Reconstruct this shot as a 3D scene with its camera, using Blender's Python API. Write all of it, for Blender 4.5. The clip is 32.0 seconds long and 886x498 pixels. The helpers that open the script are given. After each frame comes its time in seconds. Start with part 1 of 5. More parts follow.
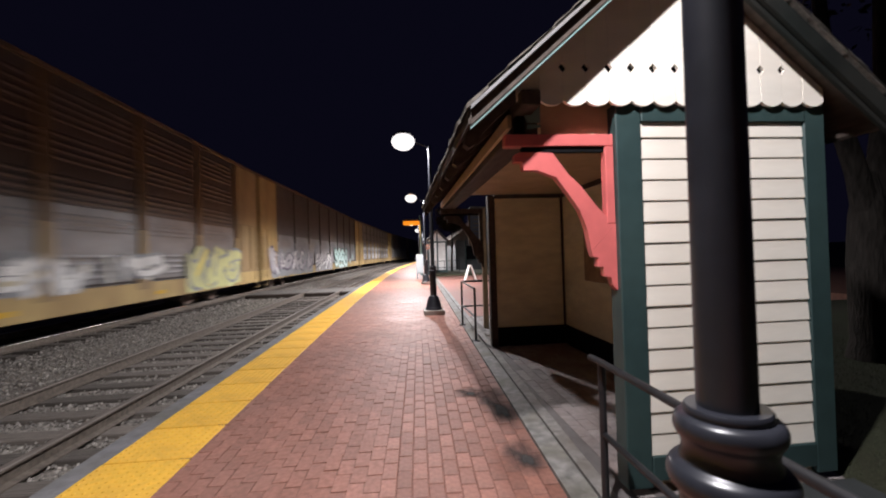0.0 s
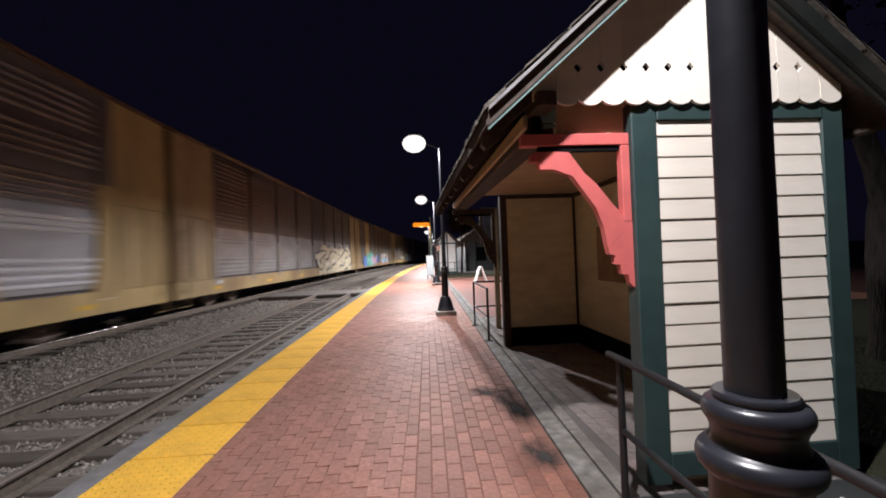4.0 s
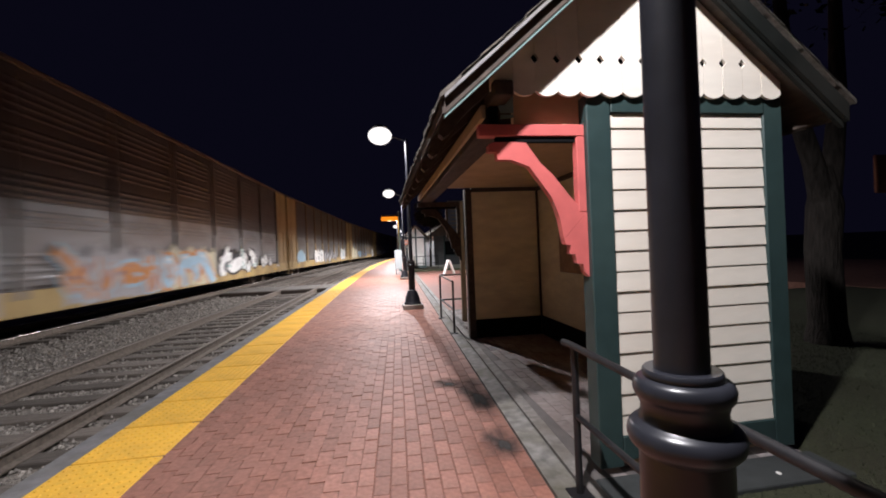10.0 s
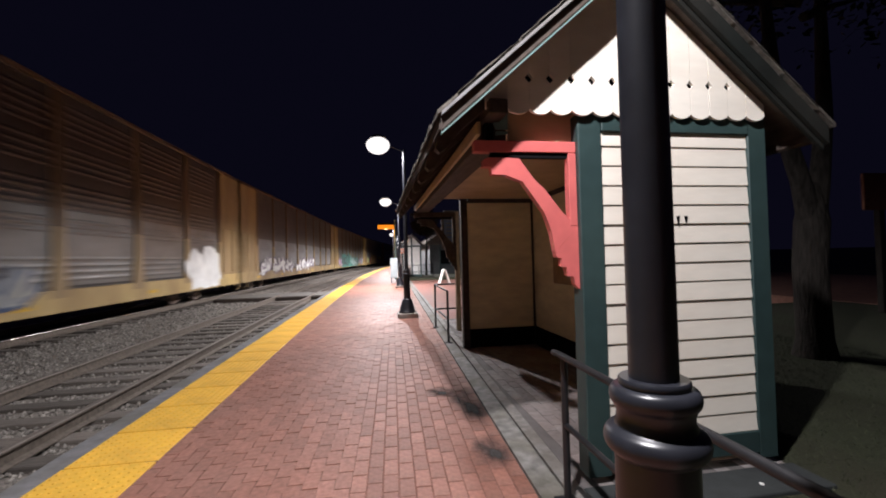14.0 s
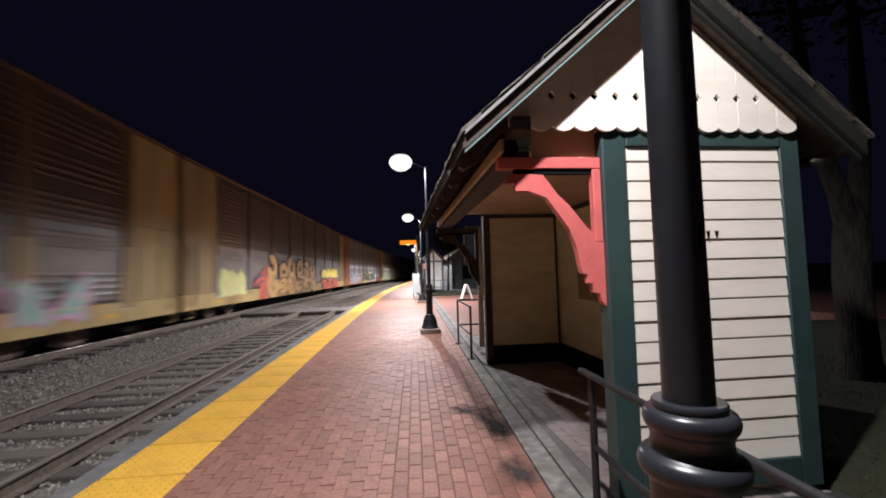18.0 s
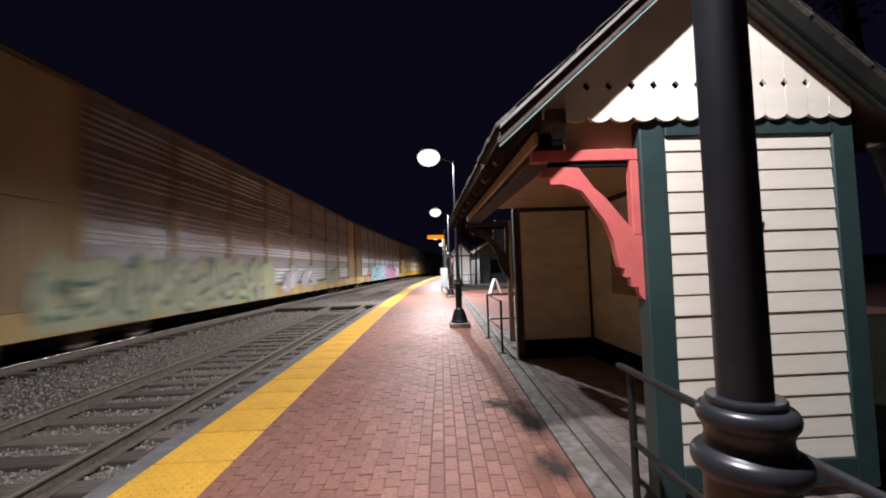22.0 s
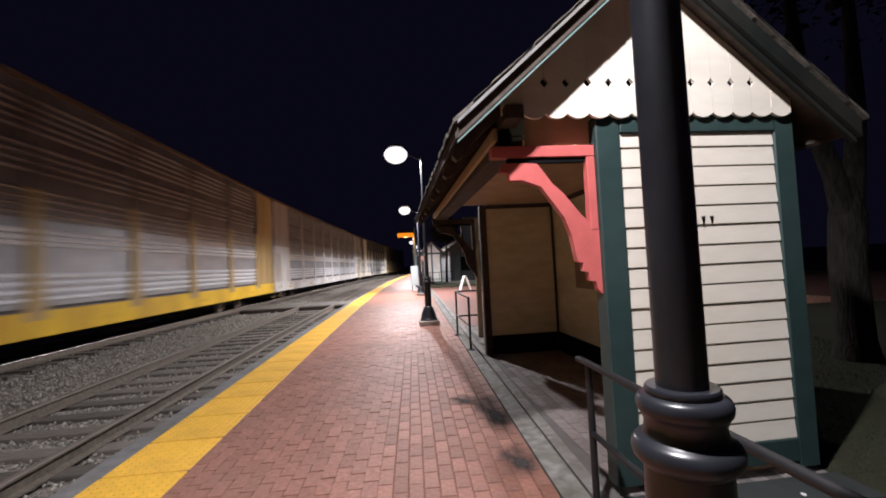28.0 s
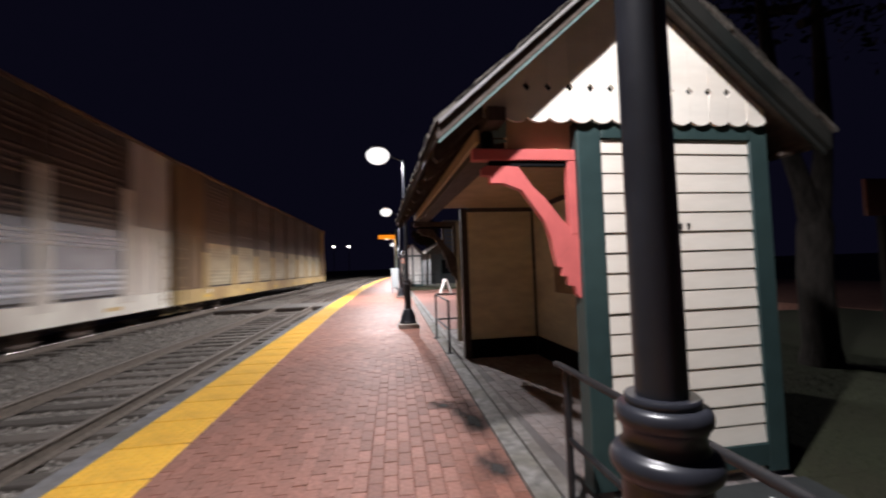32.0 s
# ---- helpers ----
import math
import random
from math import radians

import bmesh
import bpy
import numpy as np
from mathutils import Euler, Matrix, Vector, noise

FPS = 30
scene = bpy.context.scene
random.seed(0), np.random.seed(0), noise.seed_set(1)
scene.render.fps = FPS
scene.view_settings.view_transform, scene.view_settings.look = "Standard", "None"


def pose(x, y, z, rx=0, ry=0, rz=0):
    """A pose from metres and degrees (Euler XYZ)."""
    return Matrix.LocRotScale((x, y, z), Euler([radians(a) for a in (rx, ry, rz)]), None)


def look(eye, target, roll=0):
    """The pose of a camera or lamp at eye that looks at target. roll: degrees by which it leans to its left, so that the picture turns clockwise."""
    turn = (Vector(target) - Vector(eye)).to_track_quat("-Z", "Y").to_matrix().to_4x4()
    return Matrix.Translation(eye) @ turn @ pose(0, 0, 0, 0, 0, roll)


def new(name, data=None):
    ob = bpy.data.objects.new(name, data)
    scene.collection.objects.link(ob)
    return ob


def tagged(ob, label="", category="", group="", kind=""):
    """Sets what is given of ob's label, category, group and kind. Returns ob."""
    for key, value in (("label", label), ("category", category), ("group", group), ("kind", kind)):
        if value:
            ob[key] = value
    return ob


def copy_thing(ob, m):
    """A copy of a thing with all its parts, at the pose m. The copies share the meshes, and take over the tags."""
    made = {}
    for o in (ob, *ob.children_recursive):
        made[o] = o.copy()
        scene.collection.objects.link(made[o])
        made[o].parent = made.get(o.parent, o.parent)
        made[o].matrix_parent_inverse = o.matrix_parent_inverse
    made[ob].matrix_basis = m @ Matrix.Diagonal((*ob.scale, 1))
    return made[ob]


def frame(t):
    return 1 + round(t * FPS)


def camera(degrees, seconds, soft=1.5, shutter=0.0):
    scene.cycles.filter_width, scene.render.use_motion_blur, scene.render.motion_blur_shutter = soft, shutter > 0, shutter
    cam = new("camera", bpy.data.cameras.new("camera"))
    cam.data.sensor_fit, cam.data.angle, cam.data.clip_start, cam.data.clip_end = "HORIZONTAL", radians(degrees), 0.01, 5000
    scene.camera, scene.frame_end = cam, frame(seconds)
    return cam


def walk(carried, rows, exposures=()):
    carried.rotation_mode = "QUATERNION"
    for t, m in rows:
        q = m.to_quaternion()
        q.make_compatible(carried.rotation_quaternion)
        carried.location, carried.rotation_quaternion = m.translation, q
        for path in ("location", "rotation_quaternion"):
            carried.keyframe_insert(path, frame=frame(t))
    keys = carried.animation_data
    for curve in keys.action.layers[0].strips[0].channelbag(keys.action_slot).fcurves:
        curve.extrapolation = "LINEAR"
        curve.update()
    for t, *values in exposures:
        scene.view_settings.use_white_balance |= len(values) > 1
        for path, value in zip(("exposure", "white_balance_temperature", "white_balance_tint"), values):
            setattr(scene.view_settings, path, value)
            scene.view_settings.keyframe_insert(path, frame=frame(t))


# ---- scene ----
cam = camera(93.8, 32.0, soft=1.8, shutter=0.9)

PATH = [
    (0, (-0.146, -0.169, 1.455), (0.055, 1.821, 1.476), -1.8),
    (0.5, (-0.199, -0.161, 1.437), (-0.025, 1.831, 1.423), -2.1),
    (1, (-0.264, -0.187, 1.431), (-0.125, 1.808, 1.42), -1.8),
    (1.5, (-0.328, -0.199, 1.433), (-0.202, 1.796, 1.376), -2.6),
    (2, (-0.326, -0.207, 1.421), (-0.241, 1.791, 1.378), -3.1),
    (2.5, (-0.28, -0.216, 1.424), (-0.206, 1.783, 1.41), -3.1),
    (3, (-0.22, -0.196, 1.438), (-0.078, 1.799, 1.448), -2.6),
    (3.5, (-0.203, -0.206, 1.44), (-0.046, 1.788, 1.468), -2.2),
    (5.5, (-0.201, -0.201, 1.442), (-0.045, 1.792, 1.474), -2.0),
    (6, (-0.188, -0.196, 1.436), (-0.006, 1.796, 1.468), -1.9),
    (6.5, (-0.179, -0.198, 1.44), (0.029, 1.791, 1.482), -1.8),
    (7, (-0.17, -0.194, 1.439), (0.068, 1.791, 1.474), -1.7),
    (7.5, (-0.165, -0.192, 1.436), (0.091, 1.791, 1.473), -1.9),
    (8, (-0.161, -0.2, 1.438), (0.115, 1.781, 1.473), -2.1),
    (8.5, (-0.134, -0.191, 1.44), (0.176, 1.784, 1.471), -2.4),
    (9, (-0.111, -0.186, 1.415), (0.222, 1.786, 1.413), -2.6),
    (9.5, (-0.112, -0.191, 1.417), (0.212, 1.783, 1.42), -2.6),
    (10, (-0.132, -0.19, 1.413), (0.169, 1.787, 1.411), -2.4),
    (10.5, (-0.163, -0.198, 1.42), (0.128, 1.781, 1.429), -2.2),
    (11, (-0.16, -0.207, 1.423), (0.132, 1.771, 1.439), -2.0),
    (11.5, (-0.157, -0.2, 1.417), (0.137, 1.778, 1.428), -2.0),
    (12, (-0.159, -0.198, 1.422), (0.153, 1.778, 1.439), -1.9),
    (12.5, (-0.156, -0.205, 1.423), (0.171, 1.767, 1.452), -1.7),
    (13, (-0.157, -0.201, 1.421), (0.186, 1.769, 1.438), -1.6),
    (13.5, (-0.143, -0.22, 1.425), (0.212, 1.748, 1.452), -1.6),
    (14, (-0.136, -0.26, 1.426), (0.186, 1.713, 1.466), -1.5),
    (14.5, (-0.14, -0.264, 1.428), (0.139, 1.716, 1.475), -1.6),
    (16.5, (-0.158, -0.281, 1.445), (0.039, 1.706, 1.552), -1.8),
    (17, (-0.163, -0.28, 1.436), (0.041, 1.707, 1.538), -1.7),
    (17.5, (-0.155, -0.27, 1.437), (0.062, 1.715, 1.551), -1.6),
    (18, (-0.152, -0.272, 1.435), (0.068, 1.713, 1.55), -1.6),
    (18.5, (-0.162, -0.281, 1.434), (0.042, 1.705, 1.548), -1.6),
    (19, (-0.159, -0.297, 1.445), (0.045, 1.689, 1.569), -1.7),
    (19.5, (-0.151, -0.296, 1.449), (0.065, 1.689, 1.571), -1.9),
    (20, (-0.158, -0.278, 1.448), (0.046, 1.708, 1.564), -1.9),
    (20.5, (-0.161, -0.263, 1.44), (0.015, 1.726, 1.545), -1.8),
    (21, (-0.174, -0.27, 1.435), (-0.033, 1.722, 1.534), -1.8),
    (21.5, (-0.2, -0.289, 1.433), (-0.11, 1.707, 1.522), -1.9),
    (22, (-0.2, -0.287, 1.44), (-0.11, 1.709, 1.532), -2.0),
    (22.5, (-0.205, -0.272, 1.432), (-0.123, 1.725, 1.508), -1.9),
    (23, (-0.218, -0.272, 1.427), (-0.143, 1.725, 1.51), -1.7),
    (23.5, (-0.211, -0.272, 1.436), (-0.121, 1.723, 1.53), -1.4),
    (24, (-0.213, -0.277, 1.431), (-0.109, 1.718, 1.531), -1.2),
    (24.5, (-0.204, -0.281, 1.431), (-0.07, 1.712, 1.532), -1.2),
    (25, (-0.184, -0.277, 1.435), (-0.018, 1.714, 1.532), -1.5),
    (25.5, (-0.164, -0.277, 1.435), (0.032, 1.711, 1.528), -1.9),
    (27.5, (-0.146, -0.253, 1.427), (0.06, 1.735, 1.505), -2.8),
    (28, (-0.133, -0.263, 1.432), (0.095, 1.723, 1.508), -2.9),
    (28.5, (-0.127, -0.263, 1.429), (0.101, 1.723, 1.497), -2.9),
    (29, (-0.139, -0.262, 1.423), (0.07, 1.726, 1.484), -3.0),
    (29.5, (-0.156, -0.275, 1.427), (-0.001, 1.718, 1.504), -3.0),
    (30, (-0.159, -0.291, 1.435), (-0.065, 1.705, 1.533), -2.9),
    (30.5, (-0.224, -0.344, 1.456), (-0.257, 1.65, 1.6), -2.7),
    (31, (-0.221, -0.338, 1.454), (-0.165, 1.657, 1.584), -2.6),
    (31.5, (-0.193, -0.297, 1.442), (-0.043, 1.694, 1.549), -2.3),
    (32, (-0.116, -0.222, 1.429), (0.202, 1.751, 1.515), -2.0),
]
walk(cam, [(t, look(eye, target, roll)) for t, eye, target, roll in PATH])

# ---------------------------------------------------------------- world and lights
# Night: the sky gives only a faint blue glow; all other light comes from the platform lamps.
world = bpy.data.worlds.new("night_sky")
scene.world = world
world.use_nodes = True
world.node_tree.nodes["Background"].inputs[0].default_value = (0.0026, 0.0024, 0.0068, 1)
world.node_tree.nodes["Background"].inputs[1].default_value = 1.0
scene.view_settings.exposure = 0.0

LAMP_WATTS = 650.0
LAMP_COLOUR = (0.965, 0.935, 0.975)
LAMPS = [(0.425, 0.522), (0.60, 9.85), (1.02, 20.0), (1.45, 36.3), (2.4, 48.0), (3.45, 60.0), (4.8, 76.0)]  # pole feet
LAMP_ARM = 0.62
for lx, ly in LAMPS:
    watts = LAMP_WATTS * (1.38 if ly < 5 else 1.4 if ly < 15 else 5.0)
    # the shielded head throws nearly all of its light down; the bulging lens spills the rest all round
    d = bpy.data.lights.new("platform_light", "SPOT")
    d.energy, d.color, d.shadow_soft_size = watts * 0.985, LAMP_COLOUR, 0.05
    d.spot_size, d.spot_blend = radians(172), 0.44
    new("platform_light", d).matrix_world = pose(lx - LAMP_ARM, ly, 4.13)
    d = bpy.data.lights.new("lens_spill", "POINT")
    d.energy, d.color, d.shadow_soft_size = watts * 0.0012, LAMP_COLOUR, 0.05
    new("lens_spill", d).matrix_world = pose(lx - LAMP_ARM, ly, 4.04)

ORANGE_LAMP = (1.22, 28.3)
d = bpy.data.lights.new("orange_light", "POINT")
d.energy, d.color, d.shadow_soft_size = 110.0, (1.0, 0.36, 0.06), 0.1
new("orange_light", d).matrix_world = pose(ORANGE_LAMP[0] - 0.62, ORANGE_LAMP[1], 3.35)


def bend(y):
    """How far the line of tracks and platform has swung to +x at y."""
    return 0.0008 * y * y


def slope(y):
    return math.degrees(math.atan(0.0016 * y))


def kerb_line(y):
    """The kerb and the brick courses run slightly askew to the tracks."""
    return 0.04 * y


# ---------------------------------------------------------------- materials
def material(name, colour, rough=0.6, metal=0.0, vary=0.25, grain=8.0, bump=0.2, bump_scale=60.0, stain=None, stain_amount=0.0,
             stain_scale=1.3, per_piece=0.0, island=0.0, coat=0.0, stretch=(1, 1, 1), bump_dist=0.004, gloss_vary=0.12):
    m = bpy.data.materials.new(name)
    m.use_nodes = True
    t = m.node_tree
    n, l = t.nodes, t.links
    b = n["Principled BSDF"]
    b.inputs["Metallic"].default_value = metal
    b.inputs["Coat Weight"].default_value = coat
    co = n.new("ShaderNodeTexCoord")
    mp = n.new("ShaderNodeMapping")
    mp.inputs["Scale"].default_value = stretch
    l.new(co.outputs["Object"], mp.inputs[0])
    fine, wide = n.new("ShaderNodeTexNoise"), n.new("ShaderNodeTexNoise")
    fine.inputs["Scale"].default_value, fine.inputs["Detail"].default_value = grain, 6
    wide.inputs["Scale"].default_value, wide.inputs["Detail"].default_value = stain_scale, 5
    for x in (fine, wide):
        l.new(mp.outputs[0], x.inputs["Vector"])
    ramp = n.new("ShaderNodeMapRange")
    ramp.inputs[1].default_value, ramp.inputs[2].default_value = 0.3, 0.7
    ramp.inputs[3].default_value, ramp.inputs[4].default_value = 1 - vary, 1 + vary
    l.new(fine.outputs[0], ramp.inputs[0])
    value = ramp.outputs[0]
    for amount, kind, socket in ((per_piece, "ShaderNodeObjectInfo", "Random"), (island, "ShaderNodeNewGeometry", "Random Per Island")):
        if amount:
            src = n.new(kind)
            r = n.new("ShaderNodeMapRange")
            r.inputs[3].default_value, r.inputs[4].default_value = 1 - amount, 1 + amount
            l.new(src.outputs[socket], r.inputs[0])
            mul = n.new("ShaderNodeMath")
            mul.operation = "MULTIPLY"
            l.new(value, mul.inputs[0]), l.new(r.outputs[0], mul.inputs[1])
            value = mul.outputs[0]
    mix = n.new("ShaderNodeMix")
    mix.data_type, mix.blend_type = "RGBA", "MULTIPLY"
    mix.inputs["Factor"].default_value = 1
    mix.inputs["A"].default_value = (*colour, 1)
    l.new(value, mix.inputs["B"])
    out = mix.outputs["Result"]
    if stain:
        sr = n.new("ShaderNodeMapRange")
        sr.inputs[1].default_value, sr.inputs[2].default_value = 0.45, 0.68
        sr.inputs[4].default_value = stain_amount
        l.new(wide.outputs[0], sr.inputs[0])
        sm = n.new("ShaderNodeMix")
        sm.data_type = "RGBA"
        l.new(sr.outputs[0], sm.inputs["Factor"]), l.new(out, sm.inputs["A"])
        sm.inputs["B"].default_value = (*stain, 1)
        out = sm.outputs["Result"]
    l.new(out, b.inputs["Base Color"])
    rr = n.new("ShaderNodeMapRange")
    rr.inputs[3].default_value, rr.inputs[4].default_value = max(rough - gloss_vary, 0.03), min(rough + gloss_vary, 1)
    l.new(wide.outputs[0], rr.inputs[0]), l.new(rr.outputs[0], b.inputs["Roughness"])
    if bump:
        bn = n.new("ShaderNodeTexNoise")
        bn.inputs["Scale"].default_value, bn.inputs["Detail"].default_value = bump_scale, 4
        l.new(mp.outputs[0], bn.inputs["Vector"])
        bp = n.new("ShaderNodeBump")
        bp.inputs["Strength"].default_value, bp.inputs["Distance"].default_value = bump, bump_dist
        l.new(bn.outputs[0], bp.inputs["Height"]), l.new(bp.outputs[0], b.inputs["Normal"])
    return m


def glow(name, colour, strength):
    m = bpy.data.materials.new(name)
    m.use_nodes = True
    b = m.node_tree.nodes["Principled BSDF"]
    b.inputs["Base Color"].default_value = (0.02, 0.02, 0.02, 1)
    b.inputs["Emission Color"].default_value = (*colour, 1)
    b.inputs["Emission Strength"].default_value = strength
    return m


M_BRICK = material("red_paver", (0.35, 0.16, 0.118), 0.62, vary=0.22, grain=26, bump=0.4, bump_scale=45, stain=(0.26, 0.17, 0.145), stain_amount=0.4, stain_scale=0.9, per_piece=0.22, gloss_vary=0.14)
M_BRICK_LOOSE = material("red_paver_joined", (0.35, 0.16, 0.118), 0.62, vary=0.22, grain=26, bump=0.4, bump_scale=45, stain=(0.26, 0.17, 0.145), stain_amount=0.35, stain_scale=0.9, island=0.14, gloss_vary=0.14)
M_BED = material("joint_sand", (0.24, 0.118, 0.09), 0.9, vary=0.3, grain=30)
M_YELLOW = material("tactile_yellow", (0.98, 0.56, 0.07), 0.55, vary=0.1, grain=14, bump=0.15, stain=(0.7, 0.38, 0.07), stain_amount=0.4, stain_scale=2.2, per_piece=0.05)
M_CONCRETE = material("concrete", (0.2, 0.195, 0.2), 0.85, vary=0.22, grain=9, bump=0.5, bump_scale=40, stain=(0.13, 0.12, 0.09), stain_amount=0.7, stain_scale=1.6)
M_KERB = material("worn_kerb", (0.21, 0.2, 0.185), 0.7, vary=0.4, grain=12, bump=0.8, bump_scale=35, stain=(0.13, 0.115, 0.075), stain_amount=0.85, stain_scale=2.0)
M_PAVE = material("grey_pavement", (0.15, 0.135, 0.13), 0.7, vary=0.25, grain=5, bump=0.4, bump_scale=30, stain=(0.1, 0.085, 0.08), stain_amount=0.6, stain_scale=1.1)
M_PAVE_BRICK = material("dirty_paver", (0.27, 0.245, 0.238), 0.5, gloss_vary=0.25, vary=0.25, grain=14, bump=0.5, bump_scale=40, stain=(0.22, 0.15, 0.13), stain_amount=0.6, stain_scale=1.3, island=0.2)
M_STAIN = material("tar_stain", (0.06, 0.053, 0.05), 0.85, vary=0.4, grain=8)
nt = M_STAIN.node_tree
fade, spot = nt.nodes.new("ShaderNodeTexNoise"), nt.nodes.new("ShaderNodeTexGradient")
fade.inputs["Scale"].default_value, fade.inputs["Detail"].default_value = 1.3, 2
spot.gradient_type = "SPHERICAL"
fr, thin = nt.nodes.new("ShaderNodeMapRange"), nt.nodes.new("ShaderNodeMath")
fr.inputs[1].default_value, fr.inputs[2].default_value, fr.inputs[4].default_value = 0.25, 0.7, 1.7
thin.operation, thin.use_clamp = "MULTIPLY", True
for node in (fade, spot):
    nt.links.new(nt.nodes["Texture Coordinate"].outputs["Object"], node.inputs["Vector"])
nt.links.new(fade.outputs[0], fr.inputs[0]), nt.links.new(fr.outputs[0], thin.inputs[0]), nt.links.new(spot.outputs["Fac"], thin.inputs[1])
nt.links.new(thin.outputs[0], nt.nodes["Principled BSDF"].inputs["Alpha"])
M_BALLAST = material("ballast_bed", (0.27, 0.24, 0.21), 0.95, vary=0.45, grain=28, bump=1.0, bump_scale=35, bump_dist=0.03, stain=(0.12, 0.1, 0.088), stain_amount=0.6, stain_scale=0.8)
M_STONE = material("ballast_stone", (0.32, 0.292, 0.26), 0.85, vary=0.2, grain=20, island=0.45)
M_GROUND = material("dark_ground", (0.05, 0.055, 0.03), 0.95, vary=0.35, grain=3, stain=(0.04, 0.035, 0.025), stain_amount=0.6)
M_GRASS = material("lawn", (0.042, 0.048, 0.022), 0.9, vary=0.4, grain=40, bump=1.0, bump_scale=90, bump_dist=0.02, stain=(0.045, 0.038, 0.022), stain_amount=0.6, stain_scale=0.8)
M_BLADE = material("grass_blade", (0.04, 0.046, 0.021), 0.7, vary=0.3, bump=0, island=0.4)
M_RAIL = material("rail_rust", (0.165, 0.135, 0.11), 0.7, metal=0.3, vary=0.3, grain=20)
M_RAIL_TOP = material("rail_polished", (0.62, 0.58, 0.54), 0.28, metal=1.0, vary=0.12, grain=10, stretch=(6, 0.3, 6))
M_RAIL_DULL = material("rail_dull", (0.19, 0.16, 0.138), 0.7, metal=0.2, vary=0.25, grain=10, stretch=(6, 0.3, 6))
M_TIE = material("creosote_timber", (0.16, 0.137, 0.118), 0.9, vary=0.4, grain=6, bump=0.8, stretch=(0.6, 9, 9), per_piece=0.3)
M_CREAM = material("cream_paint", (0.85, 0.795, 0.705), 0.45, vary=0.05, grain=7, bump=0.25, bump_scale=18, stain=(0.62, 0.52, 0.42), stain_amount=0.3, stain_scale=1.5, per_piece=0.035, stretch=(0.6, 1, 2.5))
M_GREEN = material("dark_green_paint", (0.028, 0.052, 0.052), 0.45, vary=0.12, grain=9, bump=0.2, bump_scale=25, stain=(0.05, 0.085, 0.078), stain_amount=0.4)
M_TEAL = material("pale_teal_paint", (0.16, 0.25, 0.24), 0.5, vary=0.1, grain=9, stain=(0.2, 0.27, 0.25), stain_amount=0.4)
M_PINK = material("red_paint", (0.64, 0.15, 0.14), 0.42, vary=0.07, grain=10, bump=0.15, bump_scale=25, stain=(0.5, 0.1, 0.1), stain_amount=0.4, stain_scale=4)
M_TAN = material("tan_boards", (0.52, 0.385, 0.235), 0.6, vary=0.12, grain=5, bump=0.25, bump_scale=20, stain=(0.38, 0.26, 0.14), stain_amount=0.5, stretch=(1, 1, 2), per_piece=0.08)
M_INNER = material("tan_inner_boards", (0.68, 0.63, 0.43), 0.6, vary=0.1, grain=4, bump=0.2, bump_scale=20, stain=(0.5, 0.45, 0.3), stain_amount=0.5, stretch=(1, 1, 3))
M_DARKWOOD = material("dark_brown_timber", (0.066, 0.05, 0.042), 0.7, vary=0.3, grain=7, bump=0.4, stretch=(3, 0.6, 3))
# Near-black trim of the right roof side, its shade put into the colour.
M_TRIMDARK = material("shaded_dark_trim", (0.009, 0.011, 0.01), 0.9, vary=0.25, grain=7, stain=(0.025, 0.023, 0.02), stain_amount=0.5)
M_WORN = material("worn_pale_concrete", (0.24, 0.225, 0.21), 0.5, gloss_vary=0.3, vary=0.4, grain=14, bump=0.5, bump_scale=30, stain=(0.16, 0.14, 0.12), stain_amount=0.8, stain_scale=2.5)
M_SHAKE = material("cedar_shake", (0.1, 0.088, 0.077), 0.85, vary=0.35, grain=8, bump=0.8, stretch=(0.8, 6, 6), per_piece=0.3, island=0.3)
M_IRON = material("black_iron", (0.02, 0.021, 0.027), 0.34, metal=0.0, vary=0.2, grain=15, bump=0.05, bump_scale=60)
M_PIPE = material("black_pipe", (0.012, 0.012, 0.014), 0.5, vary=0.3, grain=12, bump=0.2, stain=(0.02, 0.019, 0.02), stain_amount=0.4, stain_scale=9)
M_SIGNWOOD = material("red_brown_sign", (0.2, 0.075, 0.045), 0.6, vary=0.2, grain=6, stretch=(1, 1, 5))
M_WHITE = material("white_paint", (0.86, 0.85, 0.82), 0.5, vary=0.06, grain=5, stain=(0.5, 0.5, 0.47), stain_amount=0.3)
M_BLUE = material("blue_sign", (0.045, 0.07, 0.15), 0.4, vary=0.08, grain=5)
M_BARK = material("bark", (0.03, 0.026, 0.023), 0.95, vary=0.4, grain=7, bump=1, bump_scale=14, bump_dist=0.03, stretch=(3, 3, 0.6))
M_LEAF = material("leaf", (0.008, 0.009, 0.006), 0.7, vary=0.3, bump=0, island=0.45)
M_GREYWALL = material("grey_clapboard", (0.09, 0.095, 0.1), 0.7, vary=0.15, grain=5)
M_LAMPGLASS = glow("lamp_lens", (1.0, 0.95, 0.95), 1.2)
M_ORANGE = glow("orange_glow", (1.0, 0.27, 0.012), 1.05)
M_STREET = glow("far_street_light", (1.0, 0.9, 0.8), 12.0)
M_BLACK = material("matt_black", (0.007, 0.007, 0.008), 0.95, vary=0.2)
for m, level in ((M_BLACK, 0.1), (M_TRIMDARK, 0.12), (M_SHAKE, 0.2), (M_DARKWOOD, 0.25), (M_BARK, 0.1), (M_LEAF, 0.1), (M_STAIN, 0.15), (M_BRICK, 0.32), (M_BRICK_LOOSE, 0.32)):
    m.node_tree.nodes["Principled BSDF"].inputs["Specular IOR Level"].default_value = level


